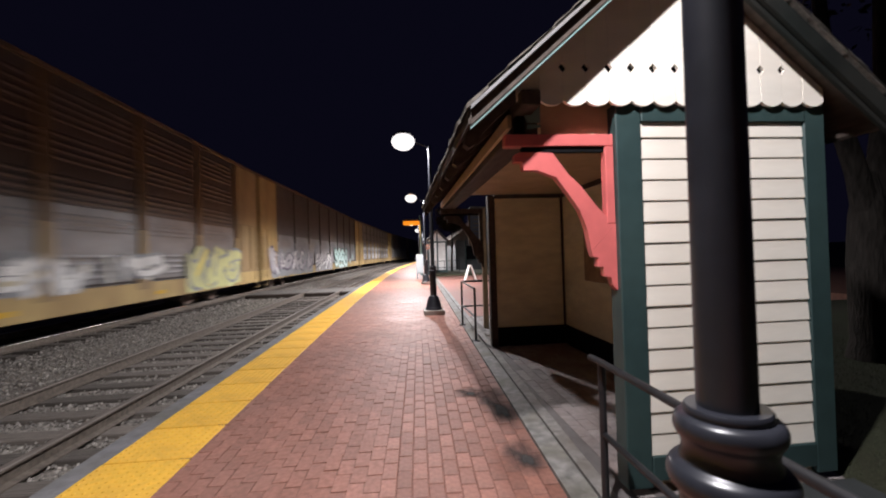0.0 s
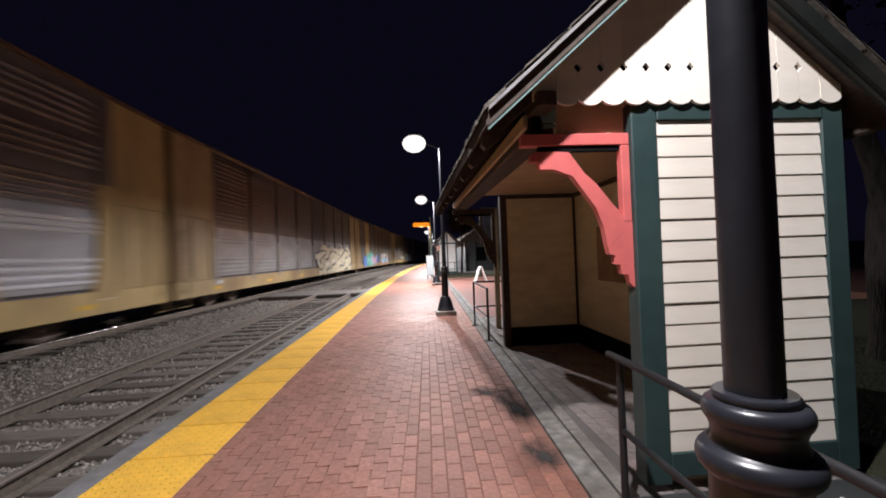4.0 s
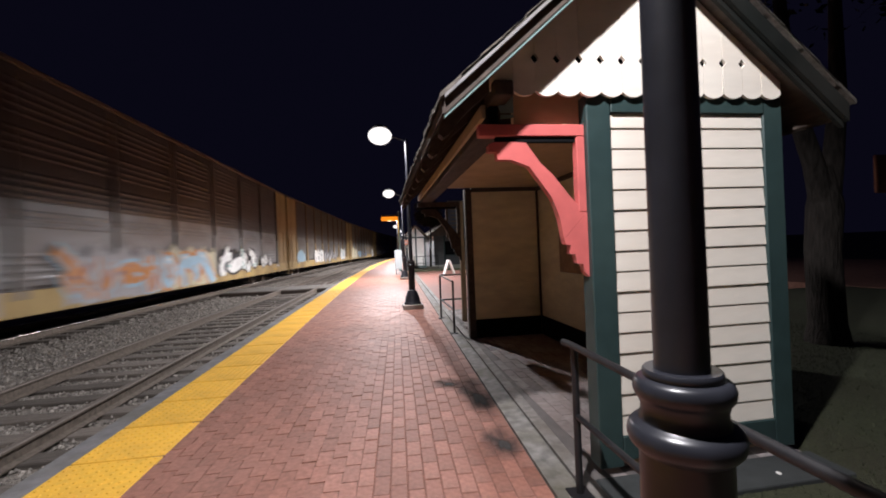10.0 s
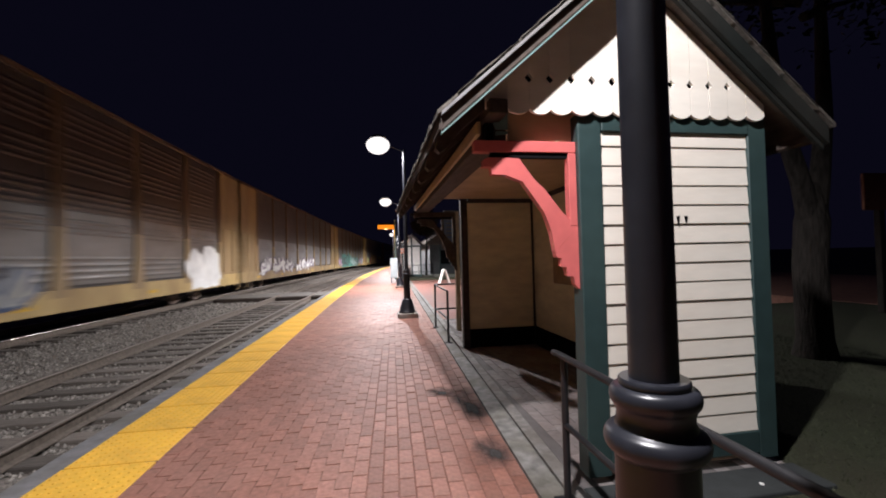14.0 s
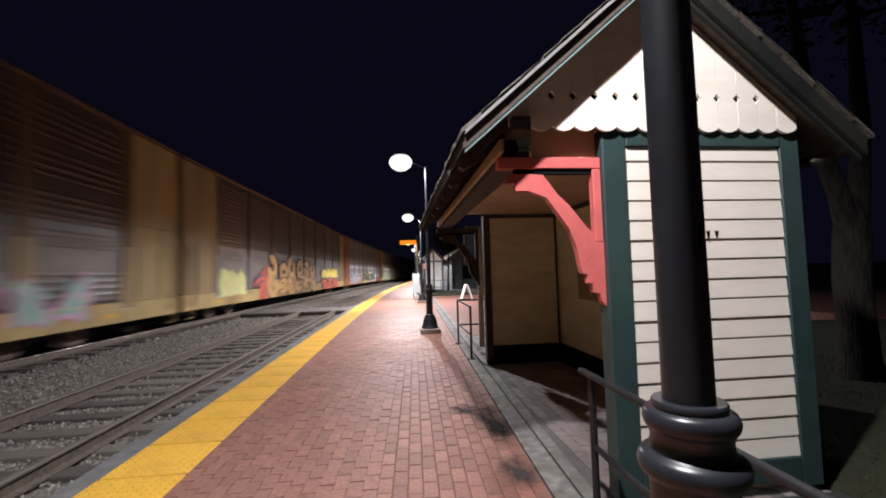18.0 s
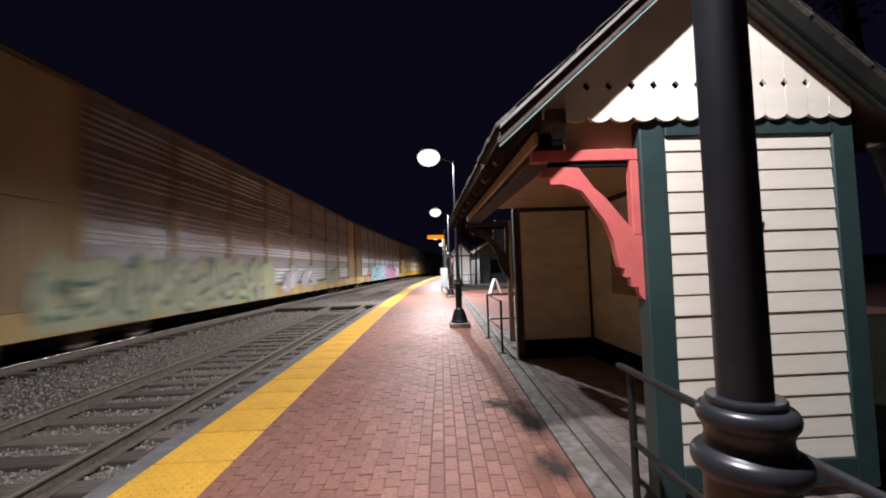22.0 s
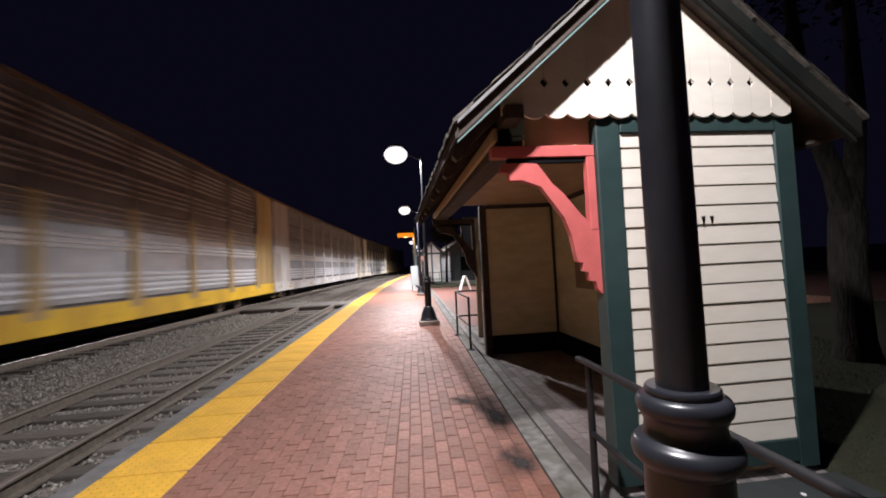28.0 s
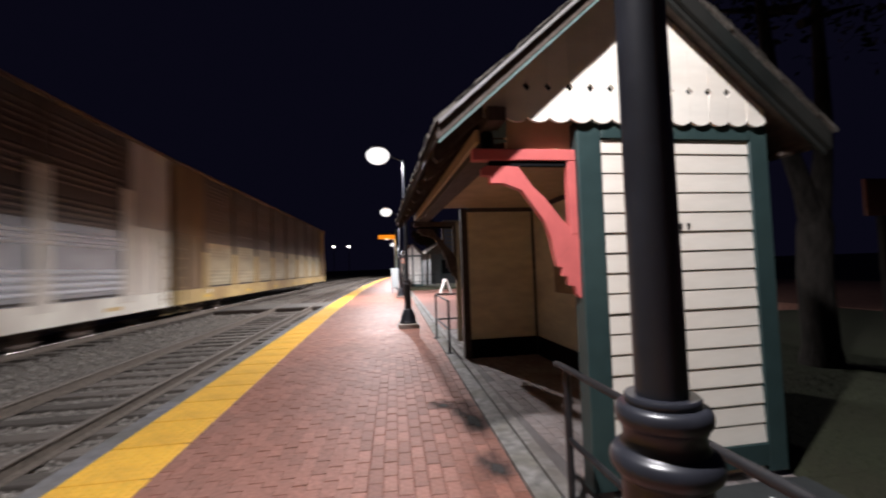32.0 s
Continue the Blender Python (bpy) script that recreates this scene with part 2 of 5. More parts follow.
# ---------------------------------------------------------------- mesh helpers
def add_box(bm, x0, x1, y0, y1, z0, z1):
    v = [bm.verts.new(p) for p in ((x0, y0, z0), (x1, y0, z0), (x1, y1, z0), (x0, y1, z0), (x0, y0, z1), (x1, y0, z1), (x1, y1, z1), (x0, y1, z1))]
    for f in ((3, 2, 1, 0), (4, 5, 6, 7), (0, 1, 5, 4), (1, 2, 6, 5), (2, 3, 7, 6), (3, 0, 4, 7)):
        bm.faces.new([v[i] for i in f])
    return v


def block(x0, x1, y0, y1, z0, z1, edge=0.0):
    bm = bmesh.new()
    add_box(bm, x0, x1, y0, y1, z0, z1)
    if edge:
        bmesh.ops.bevel(bm, geom=bm.edges[:], offset=edge, segments=1, affect="EDGES", profile=0.7)
    return bm


def lathe(profile, n=24, cx=0.0, cy=0.0):
    """Turned solid from (radius, z) pairs."""
    bm = bmesh.new()
    rings = [[bm.verts.new((cx + r * math.cos(2 * math.pi * i / n), cy + r * math.sin(2 * math.pi * i / n), z)) for i in range(n)] for r, z in profile]
    for a, b in zip(rings, rings[1:]):
        for i in range(n):
            bm.faces.new((a[i], a[(i + 1) % n], b[(i + 1) % n], b[i]))
    bm.faces.new(rings[0][::-1]), bm.faces.new(rings[-1])
    return bm


def tube(points, r, n=10, bm=None):
    bm = bm or bmesh.new()
    pts = [Vector(p) for p in points]
    rings = []
    for i, p in enumerate(pts):
        d = (pts[min(i + 1, len(pts) - 1)] - pts[max(i - 1, 0)]).normalized()
        a = d.orthogonal().normalized() if abs(d.z) > 0.9 else d.cross(Vector((0, 0, 1))).normalized()
        b = d.cross(a)
        rr = r[i] if isinstance(r, (list, tuple)) else r
        rings.append([bm.verts.new(p + rr * (math.cos(2 * math.pi * k / n) * a + math.sin(2 * math.pi * k / n) * b)) for k in range(n)])
    for u, v in zip(rings, rings[1:]):
        for k in range(n):
            bm.faces.new((u[k], u[(k + 1) % n], v[(k + 1) % n], v[k]))
    bm.faces.new(rings[0][::-1]), bm.faces.new(rings[-1])
    return bm


def prism(outline, axis, a, b, bm=None):
    """A flat outline (pairs) given thickness from a to b along axis x, y or z."""
    bm = bm or bmesh.new()
    put = {"x": lambda p, t: (t, p[0], p[1]), "y": lambda p, t: (p[0], t, p[1]), "z": lambda p, t: (p[0], p[1], t)}[axis]
    lo, hi = [bm.verts.new(put(p, a)) for p in outline], [bm.verts.new(put(p, b)) for p in outline]
    bm.faces.new(lo[::-1]), bm.faces.new(hi)
    for i in range(len(lo)):
        j = (i + 1) % len(lo)
        bm.faces.new((lo[i], lo[j], hi[j], hi[i]))
    return bm


def mesh_of(name, bm, mat, smooth=False):
    bmesh.ops.recalc_face_normals(bm, faces=bm.faces[:])
    me = bpy.data.meshes.new(name)
    bm.to_mesh(me)
    bm.free()
    for m in mat if isinstance(mat, (list, tuple)) else [mat]:
        me.materials.append(m)
    if smooth:
        me.shade_smooth()
        me.set_sharp_from_angle(angle=radians(38))
    return me


def part(name, bm, mat, parent=None, label="", smooth=False, kind=""):
    ob = new(name, bm if isinstance(bm, bpy.types.Mesh) else mesh_of(name, bm, mat, smooth))
    ob.parent = parent
    return tagged(ob, label=label, kind=kind)


def thing(name, label, category, m=None, group="", kind=""):
    ob = new(name)
    ob.empty_display_size = 0.2
    if m:
        ob.matrix_world = m
    return tagged(ob, label, category, group, kind)


def raw_mesh(name, verts, faces, mat):
    me = bpy.data.meshes.new(name)
    me.from_pydata(verts, [], faces)
    me.materials.append(mat)
    return me


def strip(x0, x1, z0, z1, y0, y1, step=2.0, left=None, right=None):
    """A long slab whose sides follow the bend of the line, or the lines given."""
    left, right = left or bend, right or left or bend
    bm = bmesh.new()
    n = max(2, int((y1 - y0) / step) + 1)
    rows = []
    for i in range(n):
        y = y0 + (y1 - y0) * i / (n - 1)
        rows.append([bm.verts.new((x + side(y), y, z)) for x, z, side in ((x0, z0, left), (x1, z0, right), (x1, z1, right), (x0, z1, left))])
    for a, b in zip(rows, rows[1:]):
        for k in range(4):
            bm.faces.new((a[k], a[(k + 1) % 4], b[(k + 1) % 4], b[k]))
    bm.faces.new(rows[0]), bm.faces.new(rows[-1][::-1])
    return bm

# ---------------------------------------------------------------- ground, platform, tracks
ground = tagged(part("ground", block(-900, 900, -400, 1500, -0.9, -0.42), M_GROUND), "dark unlit earth running to the horizon", "ground", kind="structure")
ballast = tagged(part("ballast", strip(-13.5, -2.48, -0.6, -0.305, -40, 600, 5), M_BALLAST), "grey crushed-stone track bed", "track bed", kind="structure")
platform = tagged(part("platform", strip(-2.34, 0.70, -0.5, -0.006, -8, 95, 2.0, bend, kerb_line), M_BED), "low red brick station platform", "platform", kind="structure")
part("edge_beam", strip(-2.54, -2.345, -0.5, -0.004, -8, 95), M_CONCRETE, platform, "grey concrete platform edge")
kerb = tagged(part("kerb", strip(0.705, 0.865, -0.3, 0.012, -8, 40, 2.0, kerb_line), M_KERB), "worn grey concrete kerb beside the brick platform", "kerb", kind="structure")
part("gutter_stone", strip(0.889, 0.985, -0.3, 0.004, -8, 40, 2.0, kerb_line), M_WORN, kerb)
pavement = tagged(part("pavement", strip(0.99, 2.52, -0.3, 0.0, 2.12, 9.2, 1.0, kerb_line, lambda y: 0.0), M_PAVE), "grey dirty pavement under the shelter", "pavement", kind="structure")
lawn = tagged(part("lawn", block(1.06, 12, -8, 2.115, -0.3, -0.02), M_GRASS), "dim mown grass beside the shelter", "lawn", kind="structure")
part("lawn_behind", block(2.52, 12, 2.12, 9.2, -0.3, -0.02), M_GRASS, lawn)
tagged(part("brick_walk", strip(0.99, 9.0, -0.3, -0.004, 9.2, 26, 2.0, kerb_line), material("far_brick_walk", (0.33, 0.15, 0.12), 0.6, vary=0.2, grain=10, stain=(0.26, 0.2, 0.18), stain_amount=0.5)), "red brick walk beyond the shelter", "pavement", kind="structure")
tagged(part("brick_path", block(12, 24, -8, 30, -0.3, -0.01), material("path_brick", (0.22, 0.1, 0.07), 0.8, vary=0.25, grain=6)), "red brick path past the grass", "pavement", kind="structure")

# worn pavers of the pavement under the shelter
qv, qf = [], []
for r in range(35):
    for c in range(15):
        x, y = 2.51 - 0.102 * (c + 0.5), 2.12 + 0.204 * (r + (0.5 if c % 2 else 0.0)) + 0.1
        if x - 0.055 < 0.99 + kerb_line(y) or y > 9.05:
            continue
        z, tx, k = random.gauss(0.005, 0.0018), random.gauss(0, 0.001), len(qv)
        for zz, s in ((0.001, 0), (z, 1)):
            qv += [(x - 0.049, y - 0.1, zz - tx * s), (x + 0.049, y - 0.1, zz + tx * s), (x + 0.049, y + 0.1, zz + tx * s), (x - 0.049, y + 0.1, zz - tx * s)]
        qf += [(k + 4, k + 5, k + 6, k + 7), (k, k + 1, k + 5, k + 4), (k + 1, k + 2, k + 6, k + 5), (k + 2, k + 3, k + 7, k + 6), (k + 3, k, k + 4, k + 7)]
part("bricks", raw_mesh("bricks", qv, qf, M_PAVE_BRICK), None, pavement, "dirty grey and red worn pavers", kind="stuff")

# grass blades: far too many to count
rng = np.random.default_rng(5)
gv, gf = [], []
for i in range(30000):
    x, y = rng.uniform(1.1, 6.5), rng.uniform(-0.5, 6.0)
    if y > 2.1 and x < 2.54:
        continue
    a, h, w = rng.uniform(0, 6.28), rng.uniform(0.012, 0.035), 0.004
    dx, dy = math.cos(a) * w, math.sin(a) * w
    k = len(gv)
    gv += [(x - dx, y - dy, -0.021), (x + dx, y + dy, -0.021), (x + rng.normal(0, 0.02), y + rng.normal(0, 0.02), -0.02 + h)]
    gf.append((k, k + 1, k + 2))
tagged(new("grass", raw_mesh("grass", gv, gf, M_BLADE)), "short dull green grass blades", "grass", kind="stuff")

# ballast stones: joined, uncountable
OCT = np.array([(1, 0, 0), (-1, 0, 0), (0, 1, 0), (0, -1, 0), (0, 0, 1), (0, 0, -1)], float)
OCT_F = [(0, 2, 4), (2, 1, 4), (1, 3, 4), (3, 0, 4), (2, 0, 5), (1, 2, 5), (3, 1, 5), (0, 3, 5)]
sv, sf = [], []
for i in range(46000):
    y = 1.5 + 30 * rng.random() ** 1.6
    x = rng.uniform(-7.6, -2.58) if i % 5 else rng.uniform(-11, -7.6)
    s = rng.uniform(0.011, 0.03)
    if -5.4 < x < -2.75 and abs((y / 0.56 + 0.5) % 1 - 0.5) < 0.22:
        continue
    z = -0.298 + rng.uniform(-0.01, 0.022) + (0.03 if x < -5.6 else 0.0)
    pts = OCT * rng.uniform(0.6, 1.25, (6, 1)) * s + rng.normal(0, 0.15 * s, (6, 3)) + (x + bend(y), y, z)
    k = len(sv)
    sv += pts.tolist()
    sf += [tuple(k + q for q in f) for f in OCT_F]
part("ballast_stones", raw_mesh("ballast_stones", sv, sf, M_STONE), None, ballast, "loose grey crushed stones", kind="stuff")

RAIL_TOP = -0.1
RAIL_PROFILE = [(-0.068, -0.16), (0.068, -0.16), (0.068, -0.148), (0.012, -0.13), (0.01, -0.04), (0.036, -0.03), (0.036, -0.013), (0.033, -0.006), (0.026, -0.002), (0.013, 0.0), (-0.013, 0.0), (-0.026, -0.002), (-0.033, -0.006), (-0.036, -0.013), (-0.036, -0.03), (-0.01, -0.04), (-0.012, -0.13), (-0.068, -0.148)]


def rail(x, z, y0, y1, line):
    bm = bmesh.new()
    ys = np.arange(y0, y1 + 0.1, 2.5)
    rows = [[bm.verts.new((x + px + line(y), y, z + pz)) for px, pz in RAIL_PROFILE] for y in ys]
    n = len(RAIL_PROFILE)
    for a, b in zip(rows, rows[1:]):
        for k in range(n):
            f = bm.faces.new((a[k], a[(k + 1) % n], b[(k + 1) % n], b[k]))
            f.material_index = 1 if 6 <= k <= 12 else 0
    return bm


def track(name, centre, z, top, label, line, turn):
    tr = thing(name, label, "railway track", kind="structure")
    for s in (-1, 1):
        part("rail", rail(centre + 0.755 * s, z, -40, 600, line), [M_RAIL, top], tr, smooth=True)
    tie = mesh_of("tie", block(-1.28, 1.28, -0.115, 0.115, -0.17, 0, 0.012), M_TIE)
    rest = bmesh.new()
    for i in range(-14, 500):
        y = 0.56 * i + random.uniform(-0.03, 0.03)
        if i < 90:
            ob = part("tie", tie, None, tr)
            ob.matrix_local = pose(centre + line(y) + random.uniform(-0.03, 0.03), y, z - 0.155 + random.uniform(-0.012, 0.005), 0, 0, -turn(y) + random.uniform(-0.8, 0.8))
        else:
            add_box(rest, centre + line(y) - 1.28, centre + line(y) + 1.28, y - 0.11, y + 0.11, z - 0.3, z - 0.155)
    part("far_ties", rest, M_TIE, tr, kind="stuff")
    return tr


NEAR_TRACK, FAR_TRACK, FAR_Z = -4.05, -8.8, -0.06


def train_bend(y):
    return 0.02 * y + 0.0006 * y * y


def train_slope(y):
    return math.degrees(math.atan(0.02 + 0.0012 * y))
track("track_1", NEAR_TRACK, RAIL_TOP, M_RAIL_DULL, "dull rusty railway track on timber ties", bend, slope)
track("track_2", FAR_TRACK, FAR_Z, M_RAIL_TOP, "polished railway track under the freight train", train_bend, train_slope)

M_CROSSING = material("crossing_panel", (0.16, 0.148, 0.135), 0.85, vary=0.3, grain=6)
# crossing of timber and asphalt panels over the near track
crossing = thing("track_crossing", "grey pedestrian crossing panels laid over the near track", "crossing", kind="structure")
for x0, x1 in ((-7.2, -4.88), (-4.73, -3.37), (-3.22, -2.56)):
    bm = bmesh.new()
    add_box(bm, x0 + bend(19.5), x1 + bend(19.5), 18.7, 20.9, -0.3, RAIL_TOP - 0.004)
    part("panel", bm, M_CROSSING, crossing)
    # Dark strip makes the shadow line along the panel's front edge.
    part("end_shade_strip", block(x0 + bend(19.5), x1 + bend(19.5), 18.52, 18.695, -0.3, RAIL_TOP - 0.03, 0.01), M_DARKWOOD, crossing, "dark strip for the shaded front of the panel")

# tactile edge: panels with truncated domes
tactile = thing("tactile_strip", "yellow tactile warning strip with truncated domes along the platform edge", "warning strip", kind="structure")


def tactile_mesh(domes):
    bm = block(-0.305, 0.305, -0.293, 0.293, -0.02, 0.0, 0.003)
    if domes:
        for i in range(10):
            for j in range(10):
                cx, cy = -0.27 + 0.06 * i, -0.27 + 0.06 * j
                a = [bm.verts.new((cx + 0.014 * math.cos(k * math.pi / 3), cy + 0.014 * math.sin(k * math.pi / 3), 0.0002)) for k in range(6)]
                b = [bm.verts.new((cx + 0.008 * math.cos(k * math.pi / 3), cy + 0.008 * math.sin(k * math.pi / 3), 0.0055)) for k in range(6)]
                bm.faces.new(b)
                for k in range(6):
                    bm.faces.new((a[k], a[(k + 1) % 6], b[(k + 1) % 6], b[k]))
    return mesh_of("tactile_panel", bm, M_YELLOW)


near_panel, far_panel = tactile_mesh(True), tactile_mesh(False)
for i in range(-13, 150):
    y = 0.335 + 0.61 * i
    ob = part("tactile_panel", near_panel if i < 26 else far_panel, None, tactile)
    ob.matrix_local = pose(-2.045 + bend(y), y, 0.007 + random.uniform(-0.002, 0.002), 0, 0, -slope(y))

# dark tar stains on the bricks beside the kerb
bm = bmesh.new()
bm.faces.new([bm.verts.new((math.cos(a), math.sin(a), 0.0)) for a in np.linspace(0, 2 * math.pi, 28, endpoint=False)])
stain_disc = mesh_of("stain", bm, M_STAIN)
for cx, cy, rx, ry in ((0.72, 3.7, 0.2, 0.62), (0.52, 4.1, 0.17, 0.2), (0.68, 2.72, 0.16, 0.3)):
    ob = part("stain", stain_disc, None, platform, "dark tar stain")
    ob.location, ob.scale = (cx, cy, 0.0065), (rx, ry, 1)

M_PLINTH = material("plinth_concrete", (0.4, 0.37, 0.34), 0.85, vary=0.2, grain=9, bump=0.4, bump_scale=40, stain=(0.25, 0.22, 0.19), stain_amount=0.6)
# ---------------------------------------------------------------- lamp posts
def lamp_post(x, y):
    p = thing("lamp_post", "black cast-iron platform lamp post with a lit downlight", "lamp post", pose(x, y, 0), "platform lamps")
    part("plinth", block(-0.24, 0.24, -0.24, 0.24, -0.02, 0.11, 0.012), M_PLINTH, p, "pale concrete plinth")
    part("base", lathe([(0.205, 0.11), (0.205, 0.15), (0.185, 0.17), (0.175, 0.24), (0.15, 0.32), (0.125, 0.4), (0.118, 0.41), (0.118, 0.43), (0.09, 0.44), (0.082, 0.45)], 28), M_IRON, p, smooth=True)
    part("lower_shaft", lathe([(0.082, 0.45), (0.08, 1.02), (0.085, 1.022)], 28), M_IRON, p, smooth=True)
    ring = [(0.082, 1.012)] + [(0.082 + 0.019 * math.sin(a), 1.042 - 0.024 * math.cos(a)) for a in np.linspace(0.3, math.pi - 0.2, 9)]
    ring += [(0.079, 1.07), (0.075, 1.083), (0.074, 1.095), (0.078, 1.108)]
    ring += [(0.072 + 0.0155 * math.sin(a), 1.13 - 0.021 * math.cos(a)) for a in np.linspace(0.6, math.pi - 0.35, 8)]
    ring += [(0.068, 1.152), (0.069, 1.156), (0.069, 1.163), (0.066, 1.167), (0.049, 1.167)]
    part("collar", lathe(ring, 36), M_IRON, p, "moulded black collar", smooth=True)
    part("shaft", lathe([(0.048, 1.16), (0.046, 2.4), (0.038, 3.98), (0.042, 3.985), (0.042, 4.02), (0.03, 4.06), (0.012, 4.1)], 28), M_IRON, p, smooth=True)
    part("arm", tube([(0, 0, 4.03), (-0.1, 0, 4.075), (-0.25, 0, 4.13), (-0.36, 0, 4.17)], 0.013, 8), M_IRON, p, smooth=True)
    head = part("lamp_head", lathe([(0.02, 4.45), (0.06, 4.44), (0.14, 4.405), (0.19, 4.36), (0.195, 4.345), (0.16, 4.345)], 24, -LAMP_ARM, 0), M_IRON, p, smooth=True)
    # Lens is rounded out to a ball that takes in the lamp's bloom.
    bulge = [(0.285 * math.cos(a), 4.19 + (0.18 if a > 0 else 0.225) * math.sin(a)) for a in np.linspace(math.pi / 2 - 0.05, -math.pi / 2 + 0.05, 15)]
    lens = part("lens", lathe(bulge, 24, -LAMP_ARM, 0), M_LAMPGLASS, head, "glowing white lens swollen to its bloom", smooth=True)
    lens.visible_shadow = False
    return p


for lx, ly in LAMPS:
    lamp_post(lx, ly)


# ---------------------------------------------------------------- handrails
def handrail(name, top, posts, mids, label):
    h = thing(name, label, "handrail")
    for pts in top:
        part("top_rail", tube(pts, 0.0185, 10), M_PIPE, h, smooth=True)
    for pts in mids:
        part("mid_rail", tube(pts, 0.017, 10), M_PIPE, h, smooth=True)
    for x, y, z in posts:
        o = part("post", tube([(x, y, 0.0), (x, y, z)], 0.02, 10), M_PIPE, h, smooth=True)
        part("foot_plate", block(x - 0.06, x + 0.06, y - 0.06, y + 0.06, 0.0, 0.022, 0.004), M_PIPE, o)
    return h


handrail("handrail", [[(0.885, 2.06, 0.85), (0.885, 2.0, 0.855), (0.87, 1.2, 0.855), (0.86, -2.4, 0.855)]], [(0.915, 1.99, 0.85), (0.87, -0.9, 0.85)],
         [[(0.915, 1.99, 0.45), (0.86, -2.4, 0.45)]], "black pipe handrail along the kerb beside the lamp post")
handrail("handrail", [[(1.03, 6.55, 0.86), (1.04, 8.1, 0.88)], [(1.04, 8.1, 0.88), (1.75, 8.1, 0.87)]], [(1.03, 6.55, 0.86), (1.04, 8.1, 0.88), (1.75, 8.1, 0.87)],
         [[(1.03, 6.55, 0.4), (1.04, 8.1, 0.4)], [(1.04, 8.1, 0.38), (1.75, 8.1, 0.38)]], "black pipe handrail with a return, past the shelter")

# ---------------------------------------------------------------- shelter
S_X0, S_X1, S_Y1 = 1.12, 2.47, 6.1
RIDGE_X, RIDGE_Z, PITCH = 1.46, 3.32, 0.88
ROOF_Y0, ROOF_Y1 = 1.90, 6.45


def roof_z(x):
    return RIDGE_Z - PITCH * abs(x - RIDGE_X)


shelter = thing("shelter", "gabled wooden passenger shelter, cream clapboards with dark green trim", "shelter")
# near end wall: framing, then clapboards between green boards
part("end_wall", block(S_X0 + 0.02, S_X1 - 0.02, 2.165, 2.24, 0.05, 2.32), M_TAN, shelter, "tan inner face of the end wall")
part("corner_board", block(S_X0, 1.275, 2.125, 2.25, 0.05, 2.30, 0.006), M_GREEN, shelter, "dark green corner board")
part("corner_board", block(2.33, S_X1, 2.125, 2.25, 0.05, 2.30, 0.006), M_GREEN, shelter, "dark green corner board")
part("head_board", block(1.276, 2.329, 2.118, 2.16, 2.19, 2.31, 0.004), M_GREEN, shelter, "dark green head board")
part("sill_board", block(1.276, 2.329, 2.122, 2.16, 0.09, 0.232, 0.005), M_GREEN, shelter, "dark green sill board")
part("foundation", block(1.08, 2.56, 1.84, 2.12, -0.2, 0.006, 0.006), material("green_stained_concrete", (0.036, 0.04, 0.04), 0.85, vary=0.2, grain=8), shelter, "low stained concrete footing")
clap = prism([(2.16, 0.0), (2.137, 0.0), (2.135, 0.003), (2.135, 0.01), (2.144, 0.1215), (2.16, 0.1215)], "x", 1.277, 2.328)
clap = mesh_of("clapboard", clap, M_CREAM)
for i in range(16):
    z = 0.232 + 0.1245 * i
    if z + 0.121 > 2.192:
        bm = prism([(2.16, 0.0), (2.137, 0.0), (2.135, 0.003), (2.135, 0.01), (2.142, 2.189 - z), (2.16, 2.189 - z)], "x", 1.277, 2.328)
        ob = part("clapboard", bm, M_CREAM, shelter)
    else:
        ob = part("clapboard", clap, None, shelter)
    ob.location.z = z
    ob.location.y = random.uniform(-0.002, 0.002)
# Black sheet paints the shade into the gaps between clapboards.
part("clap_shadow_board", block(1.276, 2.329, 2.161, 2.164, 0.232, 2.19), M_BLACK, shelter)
# two rust runs below old nails
for x, h in ((1.783, 0.062), (1.84, 0.052)):
    part("rust_run", prism([(x, 1.655), (x + 0.012, 1.65), (x + 0.024, 1.656), (x + 0.02, 1.655 - h * 0.6), (x + 0.013, 1.655 - h), (x + 0.007, 1.655 - h * 0.7)], "y", 2.1285, 2.1315), M_BLACK, shelter, "dark rust run below a nail")

# back wall and far end wall
part("back_wall", block(S_X1 - 0.09, S_X1, 2.25, S_Y1, 0.0, 2.33), M_INNER, shelter, "tan boarded back wall")
part("far_end_wall", block(1.30, S_X1 - 0.092, S_Y1, S_Y1 + 0.09, 0.0, 2.33), M_INNER, shelter, "tan boarded end wall")
part("corner_board", block(1.195, 1.298, S_Y1 - 0.02, S_Y1 + 0.1, 0.0, 2.32, 0.006), M_DARKWOOD, shelter, "dark brown corner post")
part("baseboard", block(1.30, S_X1 - 0.12, S_Y1 - 0.03, S_Y1 - 0.004, 0.0, 0.29), M_BLACK, shelter, "dark base board")
part("baseboard", block(S_X1 - 0.12, S_X1 - 0.094, 2.27, S_Y1 - 0.034, 0.0, 0.29), M_BLACK, shelter, "dark base board")
part("cove_trim", block(1.30, S_X1 - 0.12, S_Y1 - 0.03, S_Y1 - 0.004, 2.27, 2.33), M_DARKWOOD, shelter, "dark cove trim")
part("cove_trim", block(S_X1 - 0.12, S_X1 - 0.094, 2.27, S_Y1 - 0.034, 2.27, 2.33), M_DARKWOOD, shelter, "dark cove trim")
part("corner_batten", block(S_X1 - 0.125, S_X1 - 0.10, S_Y1 - 0.034, S_Y1 - 0.006, 0.29, 2.27), M_DARKWOOD, shelter)
